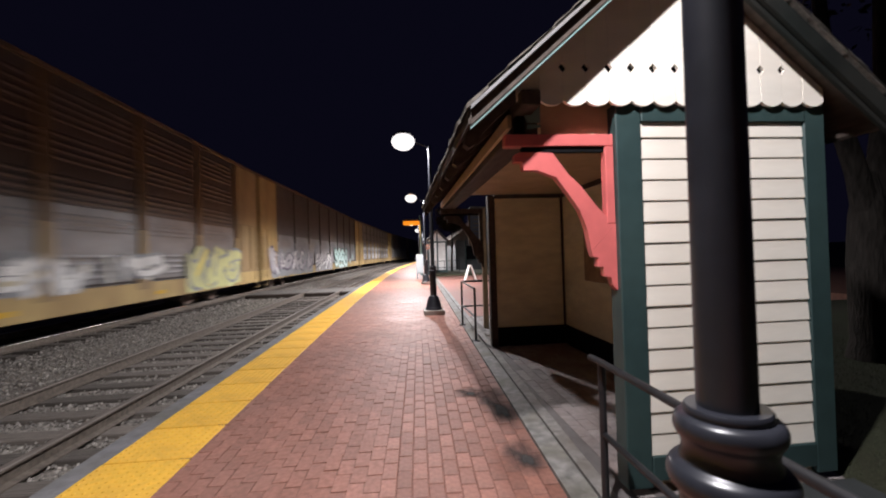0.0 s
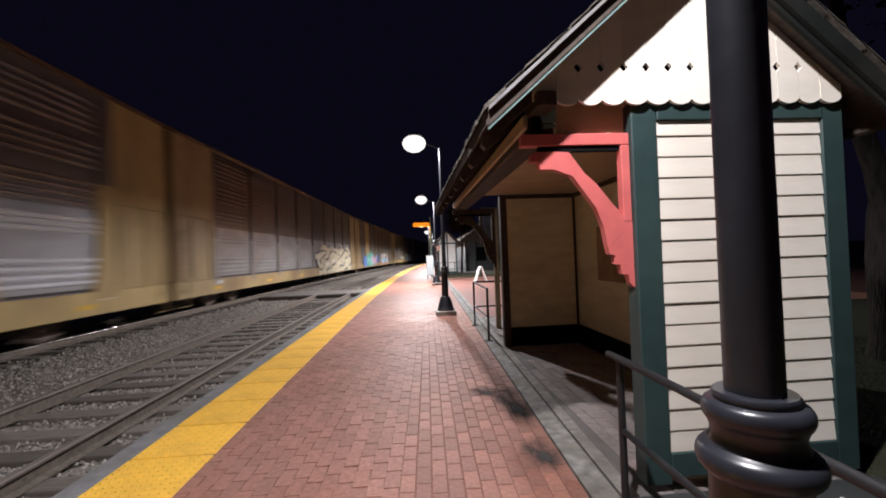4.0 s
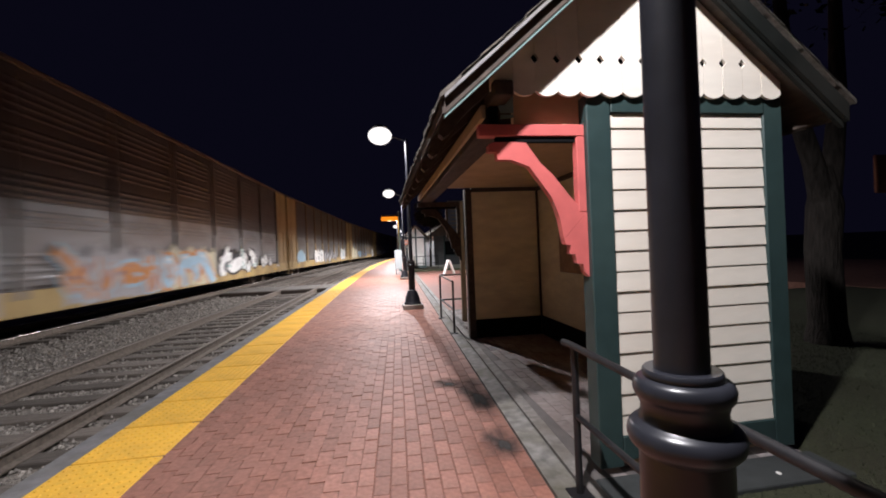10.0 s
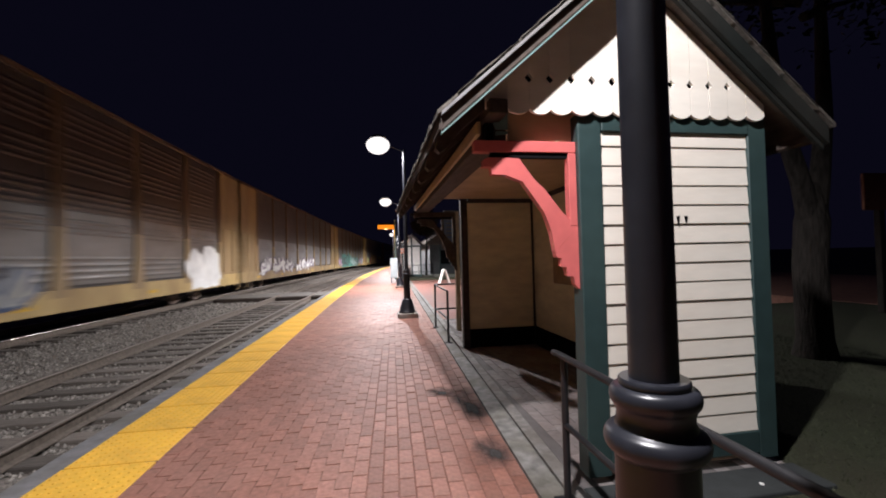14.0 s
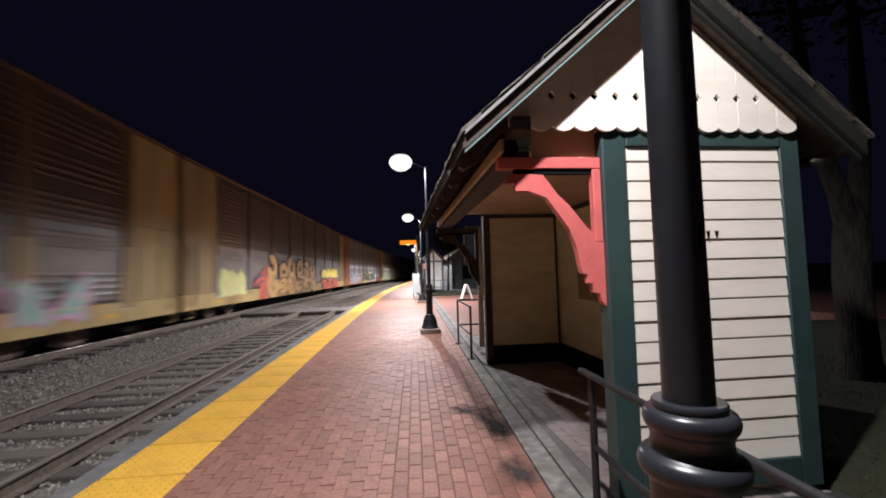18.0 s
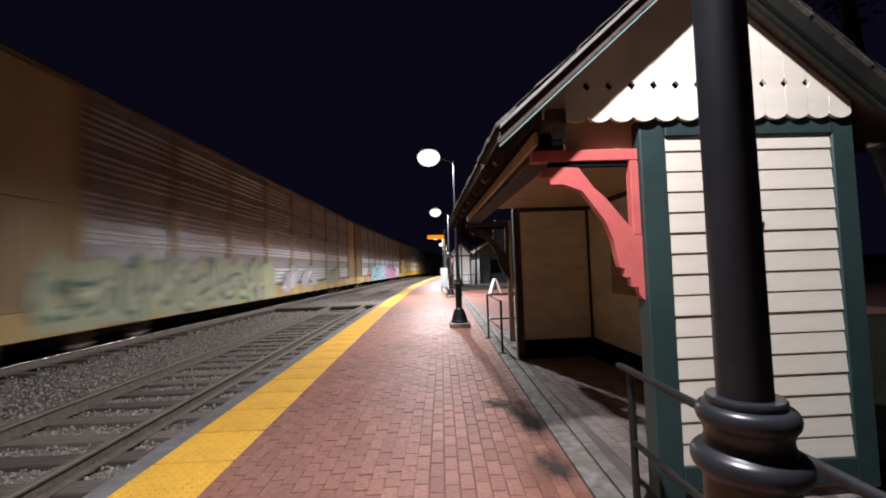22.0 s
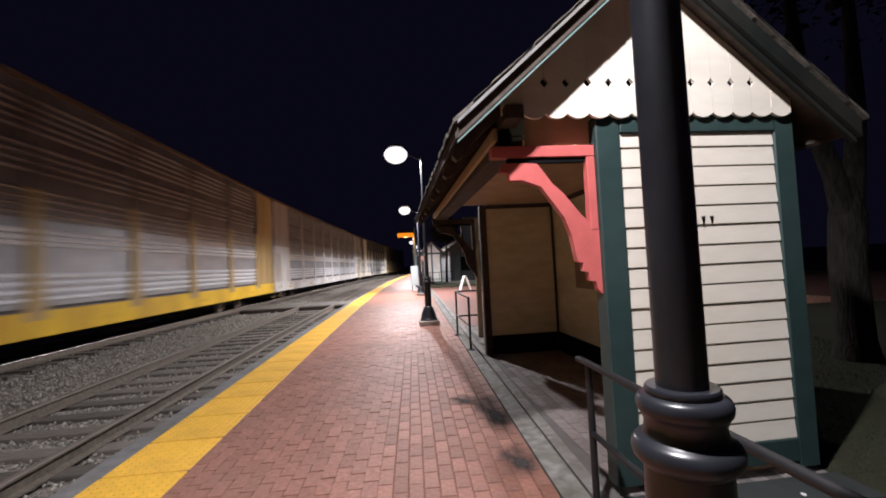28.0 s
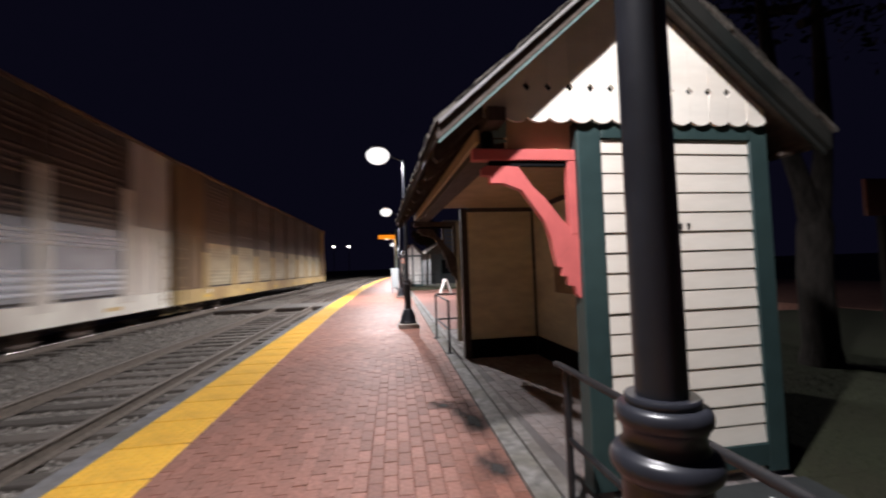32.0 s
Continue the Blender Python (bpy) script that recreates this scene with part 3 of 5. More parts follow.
part("notice_board", block(S_X1 - 0.125, S_X1 - 0.094, 4.62, 5.3, 1.02, 1.75, 0.006), material("notice_board", (0.3, 0.2, 0.11), 0.6), shelter, "tan framed notice board")

# front plate and eave beam along the open side
part("eave_beam", block(0.525, 0.70, 2.26, 6.35, 2.13, 2.26, 0.008), M_DARKWOOD, shelter, "dark eave beam on brackets")
part("beam_fascia", block(0.495, 0.522, 2.2, 6.35, 2.175, 2.255, 0.004), M_TAN, shelter, "tan board on the eave beam")
part("purlin", block(0.53, 0.642, 2.03, 2.255, 2.25, 2.337, 0.006), M_DARKWOOD, shelter, "dark sawn purlin end under the eave")
part("eave_beam_end", block(0.545, 0.60, 2.2, 2.25, 2.135, 2.248, 0.004), M_BLACK, shelter, "dark sawn beam end")
# Teal pieces are cut to the outline of the light falling on the board.
part("blocking", prism([(0.598, 2.245), (0.694, 2.326), (0.69, 2.206), (0.612, 2.206)], "y", 2.192, 2.198), M_TEAL, shelter, "pale teal board cut to the shape of its lit patch")
part("blocking", prism([(0.612, 2.195), (0.69, 2.195), (0.69, 2.178), (0.61, 2.168)], "y", 2.192, 2.198), M_TEAL, shelter, "pale teal board cut to the shape of its lit patch")

# roof: soffit boards, rafters, barge boards, shakes
roof = part("roof_deck", prism([(0.235, roof_z(0.235) - 0.055), (RIDGE_X, RIDGE_Z - 0.055), (2.675, roof_z(2.675) - 0.055), (2.675, roof_z(2.675) - 0.085), (RIDGE_X, RIDGE_Z - 0.085), (0.235, roof_z(0.235) - 0.085)], "y", ROOF_Y0 + 0.03, ROOF_Y1), M_DARKWOOD, shelter, "dark boarded roof deck")
part("soffit", block(0.64, S_X1 - 0.1, 2.26, S_Y1, 2.335, 2.36), M_TAN, shelter, "tan boarded shelter soffit")
for side in (-1, 1):
    def rx(d):
        return RIDGE_X + side * d
    # Boards right of the ridge carry their shade in a near-black colour.
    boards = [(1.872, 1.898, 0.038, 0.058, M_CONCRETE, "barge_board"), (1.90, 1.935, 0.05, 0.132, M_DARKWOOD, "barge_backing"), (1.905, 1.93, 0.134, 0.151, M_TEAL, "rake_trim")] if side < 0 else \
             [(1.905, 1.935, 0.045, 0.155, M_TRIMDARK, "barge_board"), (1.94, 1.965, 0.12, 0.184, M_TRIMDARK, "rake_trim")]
    for y0, y1, drop0, drop1, mat, nm in boards:
        e = 1.235
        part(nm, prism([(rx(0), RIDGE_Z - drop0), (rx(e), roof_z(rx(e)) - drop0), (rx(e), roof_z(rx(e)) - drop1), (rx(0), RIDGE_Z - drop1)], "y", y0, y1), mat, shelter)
    for i in range(0 if side < 0 else 1, 9):
        y = 2.12 + 0.5 * i
        part("rafter_tail", prism([(rx(0.83), roof_z(rx(0.83)) - 0.088), (rx(1.22), roof_z(rx(1.22)) - 0.088), (rx(1.235), roof_z(rx(1.235)) - 0.17), (rx(1.21), roof_z(rx(1.21)) - 0.215), (rx(1.17), roof_z(rx(1.17)) - 0.225), (rx(1.12), roof_z(rx(1.12)) - 0.2), (rx(1.06), roof_z(rx(1.06)) - 0.19), (rx(0.83), roof_z(rx(0.83)) - 0.2)], "y", y, y + 0.07), M_DARKWOOD, shelter)
    part("fascia", prism([(rx(1.225), roof_z(rx(1.225)) - 0.05), (rx(1.245), roof_z(rx(1.245)) - 0.05), (rx(1.245), roof_z(rx(1.245)) - 0.12), (rx(1.225), roof_z(rx(1.225)) - 0.12)], "y", ROOF_Y0 + 0.01, ROOF_Y1), M_DARKWOOD, shelter)
    # shakes: near ones single, the rest joined
    rest = bmesh.new()
    for c in range(11):
        d = 1.26 - 0.118 * c
        y = ROOF_Y0 - 0.02
        while y < ROOF_Y1:
            w = random.uniform(0.08, 0.16)
            dd = d + random.uniform(-0.012, 0.012)
            t = random.uniform(0.02, 0.034)
            lift = -0.052 + random.uniform(0, 0.006)
            d2 = max(dd - 0.24, 0.0)
            ol = [(rx(dd), roof_z(rx(dd)) + lift + 0.012), (rx(dd), roof_z(rx(dd)) + lift + 0.012 + t), (rx(d2), roof_z(rx(d2)) + lift + 0.03), (rx(d2), roof_z(rx(d2)) + lift + 0.02)]
            if y < 2.6:
                part("shake", prism(ol, "y", y, y + w - 0.006), M_SHAKE, roof)
            else:
                prism(ol, "y", y, y + w - 0.006, rest)
            y += w
    part("shake_cover", rest, M_SHAKE, roof, kind="stuff")
part("ridge_cap", prism([(RIDGE_X - 0.12, RIDGE_Z - 0.07), (RIDGE_X, RIDGE_Z + 0.02), (RIDGE_X + 0.12, RIDGE_Z - 0.07), (RIDGE_X + 0.12, RIDGE_Z - 0.045), (RIDGE_X, RIDGE_Z + 0.05), (RIDGE_X - 0.12, RIDGE_Z - 0.045)], "y", ROOF_Y0, ROOF_Y1), M_SHAKE, roof)

# scalloped gable boards with diamond holes at the joints
GW, G0 = 0.136, 0.524
# Black sheet stands for the shade seen through the diamond holes.
part("gable_dark_sheet", prism([(0.71, 2.34), (2.42, 2.34), (2.42, roof_z(2.42) - 0.09), (RIDGE_X, RIDGE_Z - 0.09), (0.71, roof_z(0.71) - 0.09)], "y", 2.165, 2.18), M_BLACK, shelter, "black sheet for the dark behind the gable")
for i in range(14):
    x0, x1 = G0 + GW * i + 0.001, G0 + GW * (i + 1) - 0.001
    o = [(x0, 2.30)] + [(x0 + (x1 - x0) * k / 8, 2.30 - 0.028 * math.sin(math.pi * k / 8) ** 0.7) for k in range(1, 8)] + [(x1, 2.30)]
    h = 0.029
    o += [(x1, 2.49 - h), (x1 - h * 0.85, 2.49), (x1, 2.49 + h)] if roof_z(x1) - 0.09 > 2.53 else []
    o += [(x1, roof_z(x1) - 0.09)]
    if x0 < RIDGE_X < x1:
        o += [(RIDGE_X, RIDGE_Z - 0.09)]
    o += [(x0, roof_z(x0) - 0.09)]
    o += [(x0, 2.49 + h), (x0 + h * 0.85, 2.49), (x0, 2.49 - h)] if roof_z(x0) - 0.09 > 2.53 else []
    ob = part("gable_board", prism(o, "y", 2.09, 2.112), M_CREAM, shelter)
    ob.location.y = random.uniform(-0.0015, 0.0015)
# end panel under the gable on the open side
part("end_spandrel", block(0.70, 1.118, 2.215, 2.235, 2.13, 2.33), M_TAN, shelter, "tan boarded spandrel")


UPPER = [(0.521, 2.009), (0.551, 2.024), (0.66, 2.024), (0.748, 2.019), (0.838, 1.895), (0.908, 1.829), (1.01, 1.698), (1.086, 1.62), (1.118, 1.60)]
LOWER = [(0.519, 1.968), (0.566, 1.966), (0.572, 1.921), (0.653, 1.92), (0.765, 1.878), (0.833, 1.783), (0.90, 1.688), (0.943, 1.57), (0.965, 1.44)]
SPUR = [(0.966, 1.439), (1.118, 1.599), (1.118, 1.205), (1.09, 1.235), (1.08, 1.285), (1.04, 1.29), (1.035, 1.345), (1.0, 1.35), (1.005, 1.40), (0.972, 1.41)]


def bracket(y, mat):
    bm = bmesh.new()
    rows = [[bm.verts.new(p) for p in ((u[0], y, u[1]), (u[0], y + 0.055, u[1]), (w[0], y + 0.055, w[1]), (w[0], y, w[1]))] for u, w in zip(UPPER, LOWER)]
    for a, b in zip(rows, rows[1:]):
        for k in range(4):
            bm.faces.new((a[k], a[(k + 1) % 4], b[(k + 1) % 4], b[k]))
    bm.faces.new(rows[0]), bm.faces.new(rows[-1][::-1])
    prism(SPUR, "y", y, y + 0.055, bm)
    tone = "red-painted" if mat is M_PINK else "dark brown"
    b = part("bracket", bm, mat, shelter, "sawn " + tone + " bracket")
    part("bracket_upright", block(1.066, 1.118, y - 0.003, y + 0.058, 1.60, 2.056, 0.004), mat, shelter, tone + " bracket upright")
    part("bracket_arm", block(0.465, 1.118, y - 0.004, y + 0.06, 2.058, 2.128, 0.004), mat, shelter, tone + " bracket arm")
    # Black strip laid in for the shadow line beneath the arm.
    part("arm_shade_strip", block(0.57, 1.062, y + 0.012, y + 0.05, 2.027, 2.0565), M_BLACK, shelter, "black strip for the shade under the bracket arm")
    return b


bracket(2.16, M_PINK)
# Far bracket is coloured dark brown in place of red, for its shade.
bracket(S_Y1 + 0.02, M_DARKWOOD)

# ---------------------------------------------------------------- things past the shelter
post = thing("timber_post", "weathered tan timber post past the shelter", "post")
part("shaft", block(1.385, 1.475, 7.6, 7.69, 0.0, 2.3, 0.008), material("weathered_post", (0.22, 0.165, 0.115), 0.8, vary=0.25, grain=6, bump=0.5, stretch=(4, 4, 0.6)), post)
board = thing("information_board", "blue information panel with pale lines of print", "sign")
part("panel", block(1.24, 1.72, 8.0, 8.03, 1.62, 2.3, 0.006), M_BLUE, board)
part("frame", block(1.20, 1.24, 7.99, 8.04, 1.6, 2.32, 0.004), M_DARKWOOD, board)
part("header", block(1.24, 1.72, 8.0, 8.03, 2.31, 2.37, 0.004), M_GREYWALL, board)
for i in range(7):
    part("print_line", block(1.29, 1.4 + random.uniform(0.1, 0.28), 7.994, 7.998, 1.7 + 0.08 * i, 1.725 + 0.08 * i), M_GREYWALL, board)
part("post", block(1.72, 1.78, 7.98, 8.04, 0.0, 2.34, 0.006), M_DARKWOOD, board)

easel = thing("sandwich_board", "white folding sandwich board standing on the brick walk", "sign")
for s in (-1, 1):
    part("leaf", prism([(3.4 + 0.01 * s, 0.8), (3.4 + 0.06 * s, 0.8), (3.4 + 0.32 * s, 0.0), (3.4 + 0.26 * s, 0.0)], "y", 21.0, 21.5), M_WHITE, easel)
    part("hinge", tube([(3.4 + 0.04 * s, 20.97, 0.78), (3.4 + 0.04 * s, 21.0, 0.78)], 0.012, 6), M_IRON, easel)

litter = thing("paper_scrap", "small crumpled white paper scrap on the footing", "litter", pose(2.13, 1.93, 0.012))
bm = bmesh.new()
bmesh.ops.create_icosphere(bm, subdivisions=1, radius=0.014)
for v in bm.verts:
    v.co = Vector((v.co.x * (1 + 0.4 * math.sin(v.co.y * 300)), v.co.y * 1.3, v.co.z * 0.45))
part("paper", bm, M_WHITE, litter)

# a white gabled hut further along
HX0, HX1, HY = 1.72, 2.98, 28.5
hut = thing("platform_hut", "white gabled platform hut with dark green framing", "hut")
part("wall", prism([(HX0, 0.1), (HX1, 0.1), (HX1, 2.3), ((HX0 + HX1) / 2, 3.0), (HX0, 2.3)], "y", HY, HY + 2.5), M_WHITE, hut)
for x in (HX0 - 0.03, (HX0 + HX1) / 2 - 0.05, HX1 - 0.07):
    part("upright", block(x, x + 0.1, HY - 0.03, HY - 0.003, 0.1, 2.9 if HX0 < x < HX1 - 0.1 else 2.3), M_GREEN, hut)
part("cross_rail", block(HX0, HX1, HY - 0.034, HY - 0.004, 2.2, 2.3), M_GREEN, hut)
part("plinth", block(HX0 - 0.05, HX1 + 0.05, HY - 0.05, HY + 2.55, -0.2, 0.3), M_GREEN, hut)
for s in (-1, 1):
    c = (HX0 + HX1) / 2
    part("roof_slope", prism([(c, 3.02), (c + s * 0.98, 2.1), (c + s * 0.98, 2.18), (c, 3.12)], "y", HY - 0.25, HY + 2.7), M_SHAKE, hut, "dark shingled roof slope")
handrail("handrail", [[(1.7, 27.3, 0.95), (3.7, 27.3, 0.95)]], [(1.7, 27.3, 0.95), (2.7, 27.3, 0.95), (3.7, 27.3, 0.95)], [[(1.7, 27.3, 0.5), (3.7, 27.3, 0.5)]], "black pipe handrail before the white hut")
station = thing("station_building", "dim grey clapboard station building under dark eaves", "building")
part("wall", block(4.2, 11, 33, 41, -0.3, 2.5), M_GREYWALL, station)
part("roof", prism([(3.6, 2.45), (11.6, 2.45), (7.6, 5.2)], "y", 32.3, 41.7), M_SHAKE, station, "dark shingled roof")
for x in (5.0, 7.0, 9.0):
    w = part("window", block(x, x + 0.9, 32.96, 32.995, 0.9, 2.0), M_BLACK, station, "unlit window")
    part("window_frame", block(x - 0.06, x + 0.96, 32.93, 32.956, 0.82, 0.9), M_GREEN, w)
for x in (3.8, 4.9):
    part("porch_post", block(x, x + 0.1, 32.4, 32.5, -0.3, 2.45), M_GREEN, station)
tagged(part("grass_bank", block(1.9, 9.0, 26.05, 32.2, -0.35, 0.12, 0.05), M_GROUND), "dim low grass bank before the hut", "grass", kind="structure")

cab = thing("equipment_cabinet", "pale grey equipment cabinet on legs beside the platform", "cabinet")
M_CAB = material("cabinet_grey", (0.36, 0.4, 0.41), 0.5, vary=0.1)
part("body", block(0.72, 1.14, 24.4, 24.8, 0.3, 1.45, 0.015), M_CAB, cab)
part("door", block(0.75, 1.11, 24.38, 24.397, 0.35, 1.4, 0.004), M_CAB, cab)
for x in (0.74, 1.08):
    part("leg", block(x, x + 0.05, 24.45, 24.5, -0.01, 0.3), M_IRON, cab)
olamp = thing("orange_lamp", "orange lit box lamp, post in pale teal for its reflected light", "lamp post")
ox, oy = ORANGE_LAMP
# Pale teal of the post stands for light reflected off it.
part("post", lathe([(0.11, 0.0), (0.1, 0.4), (0.075, 0.45), (0.07, 4.1)], 16, ox, oy), M_TEAL, olamp, smooth=True)
part("arm", tube([(ox, oy, 3.85), (ox - 1.1, oy, 3.85)], 0.03, 8), M_IRON, olamp)
part("hood", block(ox - 1.2, ox - 0.04, oy - 0.12, oy + 0.12, 3.74, 3.8, 0.02), M_BLACK, olamp)
part("luminaire", block(ox - 1.18, ox - 0.06, oy - 0.1, oy + 0.1, 3.46, 3.738, 0.04), M_ORANGE, olamp, "glowing orange luminaire")
lowsign = thing("round_sign", "small red and white sign on a post by the hut", "sign")
part("post", tube([(1.42, 24.8, 0), (1.42, 24.8, 2.3)], 0.03, 8), M_IRON, lowsign)
part("disc", block(1.27, 1.57, 24.74, 24.76, 1.72, 2.02, 0.01), M_SIGNWOOD, lowsign)
part("band", block(1.3, 1.54, 24.73, 24.737, 1.84, 1.9), M_GREYWALL, lowsign)

signb = thing("wooden_sign", "red-brown wooden sign board on a post across the grass", "sign")
part("board", block(10.2, 11.3, 7.0, 7.08, 2.2, 3.0, 0.02), M_SIGNWOOD, signb)
part("post", block(10.6, 10.74, 7.02, 7.14, -0.02, 2.2, 0.01), M_BARK, signb)


def tree(x, y, h, r, crown_z, crown_r, leaves, seed, label, fork=False):
    """Trunk with limbs from crown_z up; a forked one splits into two stems below its crown."""
    rg = random.Random(seed)
    t = thing("tree", label, "tree", pose(x, y, -0.02))
    if fork:
        bm = tube([(0, 0, -0.1), (0.01, 0.0, 0.25), (-0.02, 0.0, 1.2), (0.02, -0.02, 1.8), (0.02, -0.03, 2.3)], [r * 1.4, r * 1.05, r, r * 1.02, r * 0.5], 14)
        for s, lean in ((-1, 0.5), (1, 0.3)):
            part("stem", tube([(0.02, -0.02, 1.6), (0.02 + s * lean * 0.35, -0.05, 2.3), (0.02 + s * lean * 0.9, -0.02, 3.2), (s * lean * 1.4, 0.05, h)], [r * 0.75, r * 0.62, r * 0.5, r * 0.1], 10), M_BARK, t, smooth=True)
    else:
        bm = tube([(0, 0, -0.1), (0.03, 0.02, h * 0.2), (0.1, -0.04, h * 0.5), (0.05, 0.05, h * 0.8), (0.1, 0, h)], [r * 1.35, r, r * 0.8, r * 0.5, r * 0.15], 12)
    part("trunk", bm, M_BARK, t, smooth=True)
    tips = []
    for i in range(12):
        a, z = i * 2.4, crown_z + (h - crown_z) * (0.1 + 0.075 * i)
        L = crown_r * rg.uniform(0.55, 1.0)
        e = (L * math.cos(a), L * math.sin(a), z + rg.uniform(0.1, 0.5) * L)
        mid = (e[0] * 0.5, e[1] * 0.5, z + 0.35 * L * 0.5)
        part("limb", tube([(0.05, 0, z), mid, e], [r * 0.35, r * 0.2, r * 0.06], 7), M_BARK, t, smooth=True)
        tips += [mid, e, e]
    v, f = [], []
    for i in range(leaves):
        c = Vector(rg.choice(tips)) + Vector([rg.gauss(0, crown_r * 0.2) for _ in range(3)])
        a, b = Vector([rg.uniform(-1, 1) for _ in range(3)]).normalized(), Vector([rg.uniform(-1, 1) for _ in range(3)]).normalized()
        s = rg.uniform(0.04, 0.085)
        k = len(v)
        v += [tuple(c - a * s), tuple(c + b * s * 0.5), tuple(c + a * s), tuple(c - b * s * 0.5)]
        f.append((k, k + 1, k + 2, k + 3))
    part("crown", raw_mesh("crown", v, f, M_LEAF), None, t, "sparse dull foliage", kind="stuff")


tree(5.6, 4.42, 7.0, 0.19, 4.3, 1.7, 3000, 3, "dark forked tree standing in the grass behind the shelter", True)
tree(3.55, 30.4, 4.7, 0.07, 3.0, 0.95, 9000, 8, "small dark round tree behind the hut")
for x, y, z in ((-11.95, 120, 8.1), (-7.75, 120, 8.05)):
    p = thing("street_lamp", "distant lit street lamp beyond the tracks", "street lamp", pose(x, y, 0), "distant street lamps")
    part("pole", tube([(0, 0, -0.5), (0, 0, z - 0.1)], 0.09, 8), M_IRON, p)
    part("luminaire", block(-0.3, 0.3, -0.2, 0.2, z - 0.16, z + 0.2, 0.05), M_STREET, p, "glowing lamp")


# ---------------------------------------------------------------- the freight train
PITCH_M, BODY, HALF = 28.7, 28.35, 1.5
BAY_END, BAYS = 2.3, 8
BAY = (BODY - 2 * BAY_END) / BAYS


def paint(name, c, rough=0.5):
    return material(name, c, rough, vary=0.15, grain=4, bump=0.15, bump_scale=15, stain=(c[0] * 0.4 + 0.03, c[1] * 0.3 + 0.02, c[2] * 0.3 + 0.012), stain_amount=0.6, stain_scale=0.7, stretch=(1, 1, 0.35))


def steel(name, c, rust):
    return material(name, c, 0.4, metal=0.35, vary=0.15, grain=3, bump=0.12, bump_scale=20, stain=(0.12, 0.062, 0.036), stain_amount=rust, stain_scale=0.55, stretch=(1, 0.5, 1))


P_TAN, P_OCHRE, P_YELLOW = paint("tan_paint", (0.37, 0.265, 0.13)), paint("ochre_paint", (0.47, 0.335, 0.14)), paint("bright_yellow", (0.75, 0.46, 0.03), 0.4)
P_ORANGE, P_WHITE, P_CREAM = paint("orange_paint", (0.42, 0.11, 0.03)), paint("off_white", (0.78, 0.77, 0.75), 0.4), paint("pale_cream", (0.88, 0.83, 0.72))
# Duller copy of white and cream: lamplight weakening upward is in the colour.
P_UPPER_DIM = paint("dimmed_upper_paint", (0.5, 0.45, 0.41))
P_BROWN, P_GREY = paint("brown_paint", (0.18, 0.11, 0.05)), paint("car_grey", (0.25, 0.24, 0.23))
S_CLEAN, S_DIRTY, S_TAN = steel("galvanised_steel", (0.34, 0.343, 0.362), 0.3), steel("dirty_steel", (0.265, 0.263, 0.265), 0.4), steel("grimy_steel", (0.19, 0.182, 0.172), 0.45)
# Upper sheets: rust, plus the fading of lamplight with height worked into darker colour.
S_UPPER, S_RUST_DIM = steel("dimmed_upper_galvanised", (0.23, 0.206, 0.196), 0.6), steel("rusty_dimmed_upper_sheet", (0.11, 0.092, 0.082), 0.6)
S_SAND = steel("sandy_steel", (0.38, 0.33, 0.22), 0.3)
# Ribs are lighter than their sheets: the lamps' glint is painted on them.
S_RIB, S_UPPER_RIB = material("glint_rib_steel", (0.76, 0.76, 0.78), 0.35, metal=0.2, vary=0.12, grain=3, bump=0.1, bump_scale=12), material("upper_glint_rib_steel", (0.33, 0.29, 0.27), 0.4, metal=0.6, vary=0.2, grain=3, stain=(0.15, 0.08, 0.05), stain_amount=0.6, stain_scale=0.6)
M_TRUCK = material("truck_steel", (0.05, 0.04, 0.035), 0.8, vary=0.3, grain=6)
M_WHEEL = material("wheel_steel", (0.16, 0.12, 0.1), 0.5, metal=0.6, vary=0.2)
M_ROOF = material("rusty_roof", (0.17, 0.105, 0.07), 0.7, metal=0.2, vary=0.3, grain=2)

# ribbed side panel between two posts
zs = [(0.0, 0.985)]
for base, count, step in ((1.15, 4, 0.16), (2.25, 3, 0.13), (2.85, 4, 0.15), (3.7, 4, 0.16), (4.5, 5, 0.16)):
    for k in range(count):
        z = base + step * k
        zs += [(0.0, z), (0.042, z + 0.03), (0.048, z + 0.05), (0.04, z + 0.07), (0.0, z + 0.1)]
zs += [(0.0, 5.46)]
LOW = [q for q in zs if q[1] < 2.75] + [(0.0, 2.79)]
HIGH = [(0.0, 2.8)] + [q for q in zs if q[1] > 2.81]


